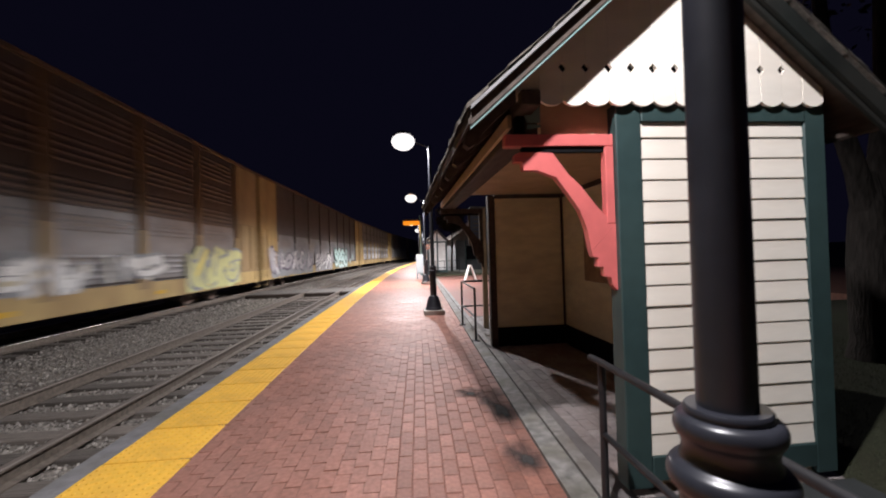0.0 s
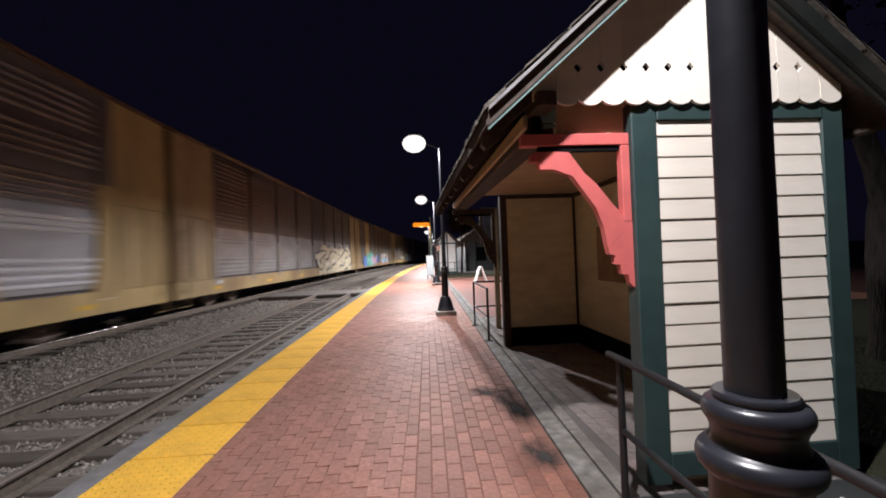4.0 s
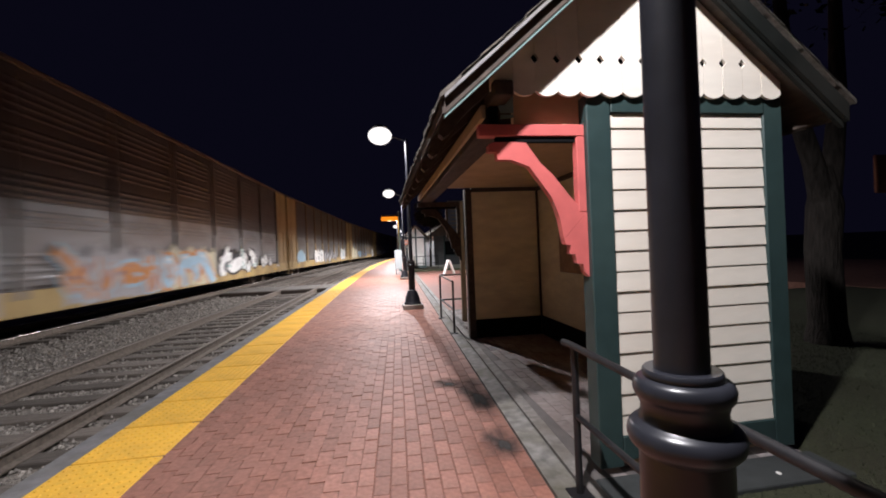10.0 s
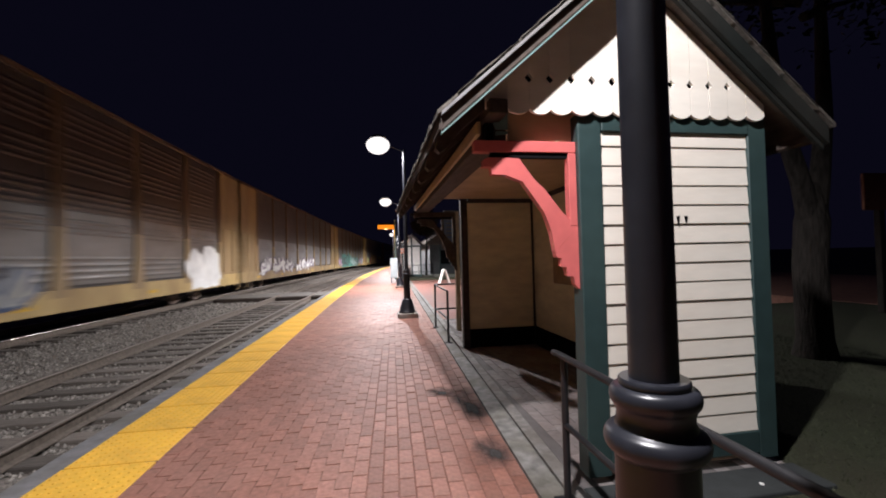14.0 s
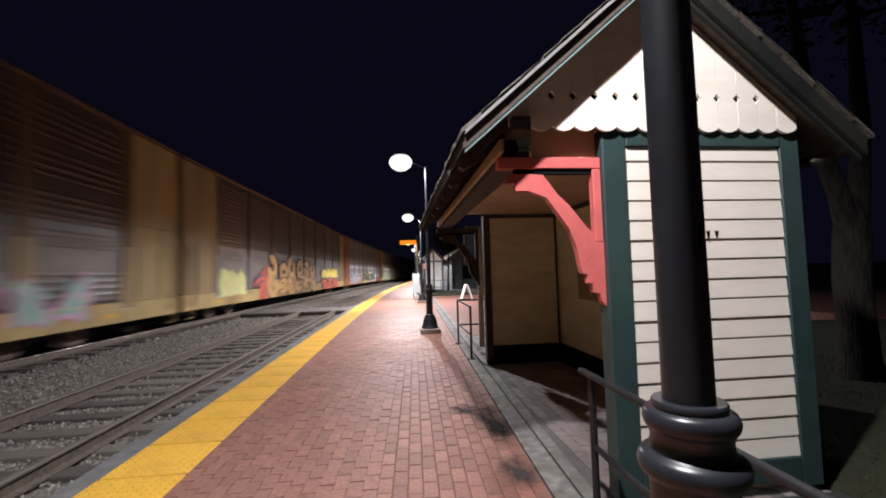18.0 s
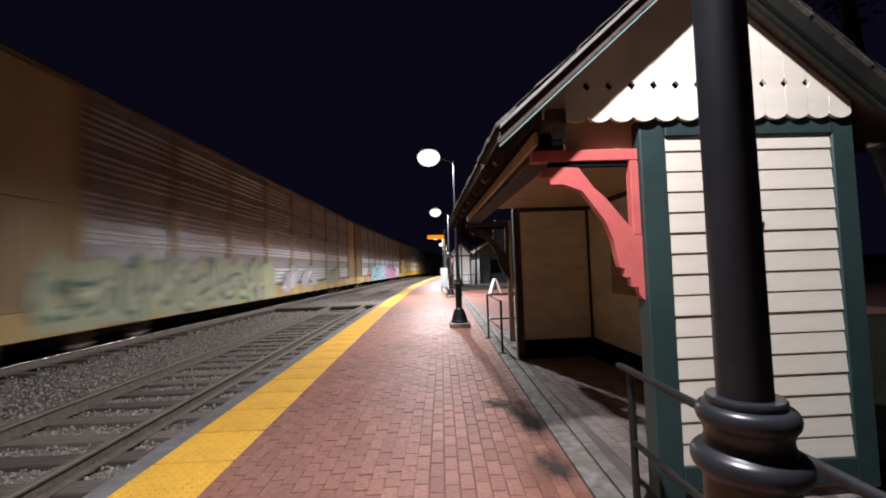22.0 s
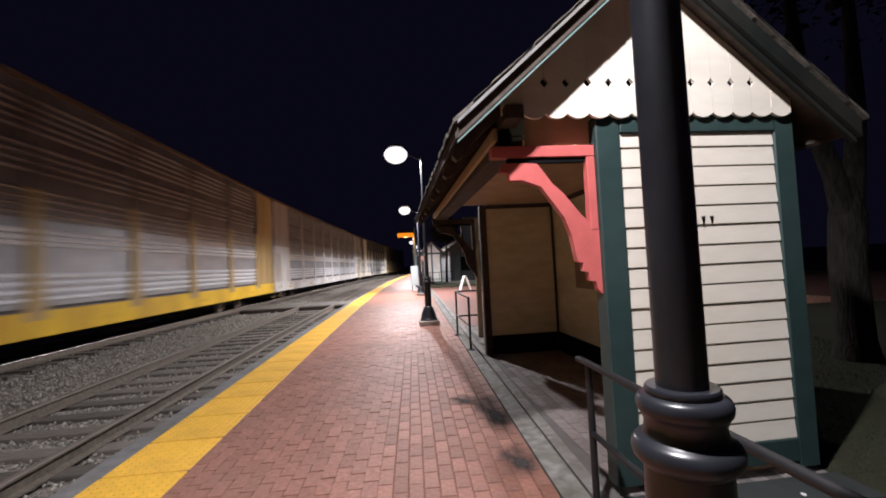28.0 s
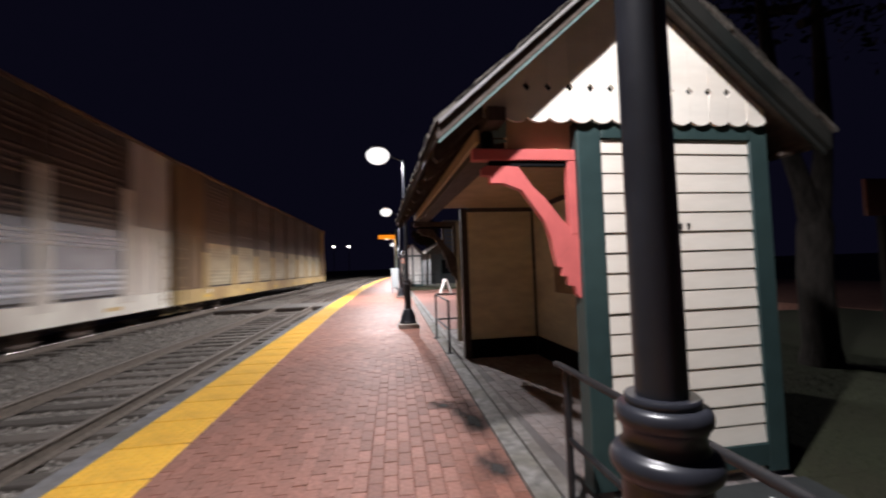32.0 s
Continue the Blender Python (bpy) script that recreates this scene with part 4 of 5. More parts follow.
def panel_mesh(mat, zs):
    deep = 1.0 if mat in (S_CLEAN, S_UPPER) else 0.2
    zs = [(d * deep, z) for d, z in zs]
    bm = bmesh.new()
    a = [bm.verts.new((HALF - 0.06 + d, -BAY / 2 + 0.02, z)) for d, z in zs]
    b = [bm.verts.new((HALF - 0.06 + d, BAY / 2 - 0.02, z)) for d, z in zs]
    c = [bm.verts.new((HALF - 0.09, -BAY / 2 + 0.02, z)) for d, z in zs]
    e = [bm.verts.new((HALF - 0.09, BAY / 2 - 0.02, z)) for d, z in zs]
    for i in range(len(zs) - 1):
        bm.faces.new((a[i], b[i], b[i + 1], a[i + 1])).material_index = 1 if max(zs[i][0], zs[i + 1][0]) > 0 else 0
        bm.faces.new((e[i], c[i], c[i + 1], e[i + 1]))
        bm.faces.new((c[i], a[i], a[i + 1], c[i + 1]))
        bm.faces.new((b[i], e[i], e[i + 1], b[i + 1]))
    bm.faces.new((a[0], c[0], e[0], b[0])), bm.faces.new((c[-1], a[-1], b[-1], e[-1]))
    return mesh_of("side_panel", bm, [mat, {S_CLEAN: S_RIB, S_UPPER: S_UPPER_RIB}.get(mat, mat)])


def post_mesh(mat, w, upper, split):
    """Lower painted post with its flared foot, or the narrower upper length."""
    foot = w * 1.7
    outline = [(-w * 0.47, split), (w * 0.47, split), (w * 0.4, 5.455), (-w * 0.4, 5.455)] if upper else \
        [(-foot / 2, 0.8), (foot / 2, 0.8), (foot / 2, 1.02), (w / 2, 1.75), (w * 0.47, split - 0.004), (-w * 0.47, split - 0.004), (-w / 2, 1.75), (-foot / 2, 1.02)]
    bm = prism(outline, "x", HALF - 0.1, HALF + 0.01)
    bmesh.ops.bevel(bm, geom=bm.edges[:], offset=0.012, segments=1, affect="EDGES")
    return mesh_of("side_post", bm, mat)


def ladder_bm(y):
    bm = bmesh.new()
    for dy in (-0.21, 0.21):
        tube([(HALF + 0.07, y + dy, 0.6), (HALF + 0.07, y + dy, 2.6)], 0.016, 6, bm)
    tube([(HALF + 0.03, y - 0.2, 0.5), (HALF + 0.05, y - 0.2, 0.24), (HALF + 0.05, y + 0.2, 0.24), (HALF + 0.03, y + 0.2, 0.5)], 0.016, 6, bm)
    for k in range(6):
        tube([(HALF + 0.07, y - 0.21, 0.75 + 0.34 * k), (HALF + 0.07, y + 0.21, 0.75 + 0.34 * k)], 0.014, 6, bm)
    return bm


def truck_parts(car, y):
    tr = part("truck", prism([(-1.25, 0.42), (-1.1, 0.62), (-0.45, 0.66), (-0.3, 0.75), (0.3, 0.75), (0.45, 0.66), (1.1, 0.62), (1.25, 0.42), (1.0, 0.4), (0.85, 0.5), (0.45, 0.45), (0.35, 0.3), (-0.35, 0.3), (-0.45, 0.45), (-0.85, 0.5), (-1.0, 0.4)], "x", 0.88, 1.05), M_TRUCK, car, "dark truck side frame")
    tr.location.y = y
    part("far_frame", block(-1.05, -0.88, -1.2, 1.2, 0.4, 0.66, 0.03), M_TRUCK, tr)
    part("bolster", block(-0.88, 0.88, -0.25, 0.25, 0.4, 0.8, 0.03), M_TRUCK, tr)
    for dy in (-0.86, 0.86):
        for s in (-1, 1):
            bm = lathe([(0.42, -0.06), (0.45, -0.05), (0.45, 0.0), (0.42, 0.01), (0.41, 0.07), (0.33, 0.07), (0.12, 0.03), (0.1, 0.08)], 20)
            bmesh.ops.rotate(bm, verts=bm.verts[:], cent=(0, 0, 0), matrix=Matrix.Rotation(radians(90 * s), 3, "Y"))
            bmesh.ops.translate(bm, verts=bm.verts[:], vec=(0.755 * s, dy, 0.42))
            part("wheel", bm, M_WHEEL, tr, smooth=True)
    return tr


def graffiti(car, row, seed, y0, y1, z0, z1, fill, line, shine, letters, back=None, style="wild"):
    """Sprayed shapes too blurred to read: wild strokes, stacked loops or block bars, outlined, on a ragged colour field."""
    rg = random.Random(seed * 7 + 3)
    floor_z = max(z0, 0.48)

    def stroke(pts, w, x, glossy):
        """One painted stroke: outline rising to the fill, with a highlight along its middle."""
        bm = bmesh.new()
        across = [(1.35, 0.055, 0.0), (1.0, 0.0, 0.003), (0.3, 0.0, 0.004), (-0.3, 0.0, 0.004), (-1.0, 0.0, 0.003), (-1.35, -0.055, 0.0)]
        ls = []
        for i, (py, pz) in enumerate(pts):
            ty, tz = pts[min(i + 1, len(pts) - 1)][0] - pts[max(i - 1, 0)][0], pts[min(i + 1, len(pts) - 1)][1] - pts[max(i - 1, 0)][1]
            q = math.hypot(ty, tz) or 1
            ls.append([bm.verts.new((x + h, py - tz / q * (w[i] * k + e), max(pz + ty / q * (w[i] * k + e), floor_z))) for k, e, h in across])
        for u, v in zip(ls, ls[1:]):
            for k, slot in enumerate((1, 2, 3 if glossy else 2, 2, 1)):
                bm.faces.new((u[k], v[k], v[k + 1], u[k + 1])).material_index = slot
        part("graffiti", bm, mats, car, "sprayed graffiti stroke, blurred and unreadable")

    def ragged(bm, cy, cz, ry, rz, x, slot, n=22):
        p1, p2, p3 = (rg.uniform(0, 6) for _ in range(3))
        vs = []
        for k in range(n):
            a = 2 * math.pi * k / n
            q = 1 + 0.22 * math.sin(2 * a + p1) + 0.16 * math.sin(5 * a + p2) + 0.1 * math.sin(9 * a + p3)
            vs.append(bm.verts.new((x, cy + ry * q * math.cos(a), max(cz + rz * q * math.sin(a), floor_z))))
        bm.faces.new(vs).material_index = slot

    X = HALF + 0.014 + 0.004 * row
    mats = [back or fill, line, fill, shine]
    cz, rz = (z0 + z1) / 2, (z1 - z0) / 2
    step = (y1 - y0) / letters
    if back:
        bm = bmesh.new()
        n = letters * 7
        ph = rg.uniform(0, 6)
        up = [(y0 + (y1 - y0) * k / n, z1 - 0.1 + 0.14 * math.sin(k * 0.9 + ph) + rg.uniform(-0.12, 0.12) - (0.25 * rz if k in (0, n) else 0)) for k in range(n + 1)]
        dn = [(y1 - (y1 - y0) * k / n, max(z0 + rg.uniform(-0.04, 0.1), floor_z)) for k in range(n + 1)]
        for a, b in zip(zip(up, dn[::-1]), list(zip(up, dn[::-1]))[1:]):
            bm.faces.new([bm.verts.new((X, *q)) for q in (a[0], b[0], b[1], a[1])])
        bmesh.ops.remove_doubles(bm, verts=bm.verts[:], dist=0.001)
        part("graffiti_background", bm, mats, car, "sprayed colour field")
    cy = y0 + step * 0.35
    for i in range(letters):
        big = rg.uniform(0.75, 1.2)
        hw, hz = step * 0.52 * big, rz * rg.uniform(0.75, 1.05)
        mz = z0 + hz + rg.uniform(0, max(2 * (rz - hz), 0.02))
        lean = rg.uniform(-0.45, 0.45)
        strokes = []
        for k in range(rg.choice((2, 3, 3, 4)) if style == "wild" else 0):
            form = rg.random()
            oy, oz = rg.uniform(-0.55, 0.55) * hw, rg.uniform(-0.3, 0.3) * hz
            if form < 0.4:      # slanting bar, swollen at one end
                a = rg.uniform(0.9, 2.3)
                path = [(oy + q * hz * 0.9 * math.cos(a), oz + q * hz * 0.85 * math.sin(a)) for q in np.linspace(-1, 1, 7)]
            elif form < 0.75:   # open arc
                a0, sweep = rg.uniform(0, 6.3), rg.choice((-1, 1)) * rg.uniform(1.8, 4.0)
                r1, r2 = rg.uniform(0.35, 0.75) * hw, rg.uniform(0.35, 0.75) * hz
                path = [(oy + r1 * math.cos(a0 + sweep * q), oz + r2 * math.sin(a0 + sweep * q)) for q in np.linspace(0, 1, 12)]
            else:               # flick
                bendy = rg.uniform(-0.5, 0.5) * hz
                path = [(oy + q * hw * 0.9, oz + bendy * (1 - q * q) + 0.2 * q * hz) for q in np.linspace(-1, 1, 9)]
            w0, w1 = rg.uniform(0.16, 0.4), rg.uniform(0.06, 0.3)
            n = len(path)
            ws = [min(hw, hz) * (w0 + (w1 - w0) * j / (n - 1)) for j in range(n)]
            strokes.append(([(cy + p + lean * q, min(mz + q, z1 + 0.1)) for p, q in path], ws))
        if style == "loop":     # two stacked rings, the lower one wider
            for oz, r2, r1 in ((-0.42 * hz, 0.5 * hz, 0.72 * hw), (0.45 * hz, 0.42 * hz, 0.6 * hw)):
                a0 = rg.uniform(0, 6.3)
                ring = [(cy + rg.uniform(-0.04, 0.04) + r1 * math.cos(a0 + q) + lean * oz * 0.4, mz + oz + r2 * math.sin(a0 + q)) for q in np.linspace(0, rg.uniform(5.0, 6.4), 18)]
                strokes.append((ring, [min(hw, hz) * 0.26] * 18))
        if style == "block":    # leaning bars crossed by short ones at uneven heights
            w = min(hw, hz) * 0.17
            for oy in (-0.6 * hw, rg.uniform(0.25, 0.6) * hw):
                tilt, top = rg.uniform(-0.2, 0.25) * hw, rg.uniform(0.5, 0.95)
                strokes.append(([(cy + oy + tilt * q, mz + q * hz * top) for q in (-1, -0.4, 0.3, 1)], [w * rg.uniform(0.7, 1.5), w, w * rg.uniform(0.6, 1.2), w]))
            for oz in (rg.uniform(-0.85, -0.2) * hz, rg.uniform(0.0, 0.75) * hz):
                q0, q1 = rg.uniform(-0.75, -0.2), rg.uniform(0.1, 0.8)
                strokes.append(([(cy + q * hw, mz + oz + rg.uniform(-0.12, 0.12)) for q in (q0, (q0 + q1) / 2, q1)], [w * rg.uniform(0.6, 1.2)] * 3))
        e = 0.0004 * i
        if style == "wild" and rg.random() < 0.6:
            bm = bmesh.new()
            ragged(bm, cy + rg.uniform(-0.2, 0.2) * hw, mz, hw * rg.uniform(0.5, 0.9), hz * rg.uniform(0.5, 0.85), X + 0.002 + e, rg.choice((1, 2, 2)))
            part("graffiti", bm, mats, car, "sprayed graffiti patch")
        for k, (p, w) in enumerate(strokes):
            stroke(p, w, X + 0.0045 + e + 0.0006 * k, k == 0)
        cy += step * rg.uniform(0.8, 1.15)


def spray(name, c):
    return material(name, c, 0.5, vary=0.2, grain=3, bump=0, stain=(c[0] * 0.5 + 0.1, c[1] * 0.5 + 0.1, c[2] * 0.5 + 0.1), stain_amount=0.4, stain_scale=1.5)


G_WHITE, G_BLACK, G_TEAL, G_GREEN = spray("spray_white", (0.8, 0.8, 0.78)), spray("spray_black", (0.03, 0.03, 0.035)), spray("spray_teal", (0.22, 0.47, 0.42)), spray("spray_green", (0.08, 0.36, 0.26))
G_PINK, G_PURPLE, G_BLUE, G_ORANGE = spray("spray_pink", (0.72, 0.32, 0.55)), spray("spray_purple", (0.16, 0.115, 0.19)), spray("spray_blue", (0.1, 0.2, 0.6)), spray("spray_orange", (0.62, 0.26, 0.08))
G_YELLOW, G_RED, G_LIME, G_GREY = spray("spray_yellow", (0.8, 0.62, 0.08)), spray("spray_red", (0.6, 0.1, 0.06)), spray("spray_lime", (0.6, 0.6, 0.28)), spray("spray_grey", (0.27, 0.28, 0.29))
G_PALE_TEAL = spray("spray_pale_teal", (0.5, 0.68, 0.64))
G_DEEP = spray("spray_deep_teal", (0.05, 0.14, 0.115))
G_BROWN = spray("spray_brown", (0.2, 0.1, 0.05))
G_LILAC = spray("spray_lilac", (0.4, 0.385, 0.4))
G_JADE, G_TAN, G_NAVY = spray("spray_jade", (0.08, 0.33, 0.27)), spray("spray_tan_orange", (0.6, 0.35, 0.13)), spray("spray_navy", (0.03, 0.06, 0.14))
G_MOSS, G_AQUA, G_PLUM = spray("spray_moss", (0.36, 0.38, 0.24)), spray("spray_aqua", (0.38, 0.62, 0.66)), spray("spray_plum", (0.08, 0.06, 0.1))
G_CREAM, G_SKY = spray("spray_cream", (0.6, 0.54, 0.38)), spray("spray_sky", (0.36, 0.55, 0.68))

# leading car first: post, sill, end, panel, post width, label, graffiti rows (from the car's leading end)
CARS = [
    (P_TAN, P_OCHRE, P_TAN, S_DIRTY, 0.3, "grey and tan autorack car with pale and yellow-green graffiti", [(14, 21, 0.9, 1.9, G_WHITE, G_GREY, G_CREAM, 6, None), (22.3, 26.4, 0.5, 1.95, G_LIME, G_GREY, G_YELLOW, 3, G_LIME)]),
    (P_GREY, P_OCHRE, P_OCHRE, S_DIRTY, 0.18, "grey ribbed autorack car with purple-white and teal graffiti", [(1.4, 9.0, 0.5, 2.05, G_LILAC, G_PLUM, G_WHITE, 6, G_GREY), (9.7, 14.9, 0.5, 1.9, G_WHITE, G_BLACK, G_PURPLE, 5, G_LILAC), (15.9, 22.0, 0.5, 2.2, G_PALE_TEAL, G_DEEP, G_WHITE, 4, None, "loop"), (22.3, 23.1, 0.8, 1.5, G_PALE_TEAL, G_PALE_TEAL, G_WHITE, 1, None), (24.0, 24.8, 1.1, 1.8, G_PALE_TEAL, G_PALE_TEAL, G_WHITE, 1, None)]),
    (P_OCHRE, P_OCHRE, P_OCHRE, S_CLEAN, 0.5, "clean grey autorack car with yellow posts and sill", []),
    (P_GREY, P_TAN, P_TAN, S_DIRTY, 0.16, "grey ribbed autorack car with black and white graffiti", [(15.5, 26.2, 0.5, 2.5, G_CREAM, G_BLACK, G_WHITE, 4, G_CREAM)]),
    (P_TAN, P_TAN, P_TAN, S_TAN, 0.36, "tan autorack car with teal, blue and pink graffiti", [(4.1, 6.1, 0.55, 1.85, G_BLUE, G_BLUE, G_BLUE, 1, G_BLUE), (5.9, 9.6, 0.55, 2.1, G_TEAL, G_GREEN, G_WHITE, 4, G_GREEN), (9.0, 12.5, 0.55, 2.0, G_PINK, G_TEAL, G_WHITE, 4, None), (12.3, 13.5, 0.9, 1.85, G_BLUE, G_BLUE, G_SKY, 1, G_BLUE), (15.0, 22.1, 0.5, 1.9, G_SKY, G_NAVY, G_TEAL, 5, G_ORANGE), (15.2, 21.4, 1.72, 2.05, G_LILAC, G_LILAC, G_WHITE, 7, None)]),
    (P_TAN, P_OCHRE, P_TAN, S_TAN, 0.36, "tan autorack car with white and green graffiti", [(8, 15.2, 0.8, 1.8, G_CREAM, G_GREY, G_WHITE, 6, None), (15.9, 20.8, 0.55, 2.05, G_WHITE, G_GREEN, G_WHITE, 4, G_WHITE), (19.6, 26.1, 0.55, 2.1, G_GREEN, G_GREEN, G_GREEN, 1, G_GREEN, "none"), (21.2, 25.4, 0.7, 1.6, G_WHITE, G_WHITE, G_WHITE, 1, G_WHITE, "none"), (20.7, 26.0, 0.5, 2.05, G_WHITE, G_GREY, G_WHITE, 5, None)]),
    (P_GREY, P_OCHRE, P_OCHRE, S_DIRTY, 0.16, "grey ribbed autorack car with blue, orange and teal graffiti", [(1.7, 7.9, 0.5, 1.95, G_WHITE, G_BLUE, G_YELLOW, 5, G_LILAC), (9.5, 13.4, 0.5, 1.9, G_ORANGE, G_SKY, G_PURPLE, 4, G_LILAC), (13.2, 17.2, 0.5, 1.9, G_SKY, G_ORANGE, G_WHITE, 4, G_CREAM), (17.6, 22.6, 0.7, 1.85, G_WHITE, G_BLACK, G_TEAL, 4, None), (23.0, 24.8, 0.9, 1.5, G_WHITE, G_GREY, G_WHITE, 3, None)]),
    (P_TAN, P_OCHRE, P_OCHRE, S_TAN, 0.34, "tan autorack car with white graffiti and one blue panel", [(2.3, 4.6, 0.9, 1.85, G_SKY, G_SKY, G_SKY, 1, G_SKY), (7.9, 11.5, 0.7, 1.85, G_WHITE, G_GREY, G_PINK, 3, G_WHITE), (11.8, 18.5, 0.48, 2.05, G_LILAC, G_BLACK, G_WHITE, 6, None), (21.2, 24.6, 0.7, 2.0, G_WHITE, G_SKY, G_WHITE, 2, G_WHITE)]),
    (P_TAN, P_OCHRE, P_TAN, S_TAN, 0.3, "tan autorack car with cream and white graffiti", [(1.8, 4.2, 0.6, 2.25, G_CREAM, G_CREAM, G_CREAM, 1, G_CREAM), (4.4, 6.4, 0.6, 2.1, G_CREAM, G_CREAM, G_WHITE, 1, G_CREAM), (7.4, 10.0, 0.7, 1.75, G_SKY, G_GREY, G_SKY, 1, G_SKY), (10.4, 16.8, 0.6, 1.5, G_GREY, G_NAVY, G_CREAM, 6, None), (23.5, 26.0, 0.5, 2.1, G_WHITE, G_WHITE, G_WHITE, 2, G_WHITE)]),
    (P_TAN, P_TAN, P_TAN, S_DIRTY, 0.26, "tan autorack car with lilac and white graffiti", [(3.2, 10.5, 0.7, 1.8, G_WHITE, G_PURPLE, G_WHITE, 7, None), (10.8, 18, 0.7, 1.75, G_WHITE, G_PURPLE, G_WHITE, 7, None)]),
    (P_TAN, P_OCHRE, P_OCHRE, S_TAN, 0.32, "tan-ended autorack car with pink and green graffiti", [(2.7, 5.4, 0.6, 1.65, G_PINK, G_SKY, G_WHITE, 3, None), (4.6, 11.4, 0.5, 2.3, G_BLACK, G_DEEP, G_TEAL, 5, G_JADE, "block"), (11.5, 19.0, 0.5, 1.9, G_PALE_TEAL, G_BLACK, G_WHITE, 7, G_JADE), (20, 25.0, 0.6, 1.7, G_TEAL, G_PINK, G_YELLOW, 5, None)]),
    (P_GREY, P_OCHRE, P_TAN, S_DIRTY, 0.16, "grey ribbed autorack car with large orange-black and red-yellow graffiti", [(2.6, 5.0, 0.8, 1.85, G_LIME, G_LIME, G_YELLOW, 3, G_LIME), (6.6, 8.0, 0.5, 2.0, G_RED, G_PURPLE, G_RED, 1, G_RED), (7.7, 18.0, 0.5, 2.5, G_TAN, G_BLACK, G_TAN, 6, None, "loop"), (8.0, 17.5, 0.55, 1.7, G_TAN, G_BROWN, G_CREAM, 6, None), (18.8, 25.1, 0.45, 1.35, G_RED, G_BLACK, G_RED, 4, G_RED), (18.9, 25.0, 1.36, 2.1, G_YELLOW, G_LIME, G_YELLOW, 4, G_YELLOW)]),
    (P_GREY, P_ORANGE, P_ORANGE, S_CLEAN, 0.26, "orange-ended autorack car with purple and yellow-black graffiti", [(2.9, 9.7, 0.55, 1.75, G_LILAC, G_PLUM, G_WHITE, 8, G_LILAC), (9.9, 10.7, 0.5, 1.5, G_ORANGE, G_ORANGE, G_ORANGE, 1, G_ORANGE), (10.9, 16.6, 0.5, 2.05, G_BLACK, G_BLACK, G_BLACK, 4, G_LIME, "block"), (16.8, 22.0, 0.55, 1.95, G_BLACK, G_BLACK, G_BLACK, 5, G_WHITE, "block")]),
    (P_TAN, P_OCHRE, P_TAN, S_CLEAN, 0.24, "tan and grey autorack car with dull green graffiti", [(1.5, 12.2, 0.5, 2.1, G_MOSS, G_DEEP, G_CREAM, 9, G_MOSS), (12.9, 18.3, 0.6, 1.95, G_LILAC, G_GREY, G_WHITE, 4, None), (20, 23.2, 0.7, 1.75, G_MOSS, G_DEEP, G_GREY, 4, None)]),
    (P_GREY, P_OCHRE, P_BROWN, S_CLEAN, 0.14, "grey ribbed autorack car with sky-blue and pink graffiti", [(5.0, 6.1, 0.9, 1.7, G_RED, G_RED, G_PINK, 1, None), (6.3, 14.6, 0.45, 2.1, G_AQUA, G_NAVY, G_SKY, 6, G_AQUA), (14.5, 22.5, 0.45, 2.05, G_PINK, G_PLUM, G_LILAC, 6, G_PINK), (22.5, 25.7, 0.5, 2.0, G_WHITE, G_GREY, G_PALE_TEAL, 3, None, "block")]),
    (P_YELLOW, P_YELLOW, P_YELLOW, S_CLEAN, 0.45, "bright yellow framed autorack car with clean grey panels", []),
    (P_OCHRE, P_YELLOW, P_OCHRE, S_CLEAN, 0.28, "grey autorack car, thin ochre posts, yellow sill", []),
    (P_WHITE, P_WHITE, P_WHITE, S_CLEAN, 0.26, "clean galvanised autorack car with white posts and sill", []),
    (P_CREAM, P_CREAM, P_CREAM, S_CLEAN, 0.34, "cream autorack car with wide posts and dark grey graffiti", [(9.8, 14.5, 0.55, 1.75, G_GREY, G_BLACK, G_WHITE, 4, None), (14.7, 20.7, 0.55, 1.6, G_GREY, G_BLACK, G_WHITE, 5, None)] ),
    (P_OCHRE, P_OCHRE, P_BROWN, S_SAND, 0.3, "sandy last autorack car, brown end, ochre sill", []),
]
meshes = {}


def cached(key, make):
    if key not in meshes:
        meshes[key] = make()
    return meshes[key]


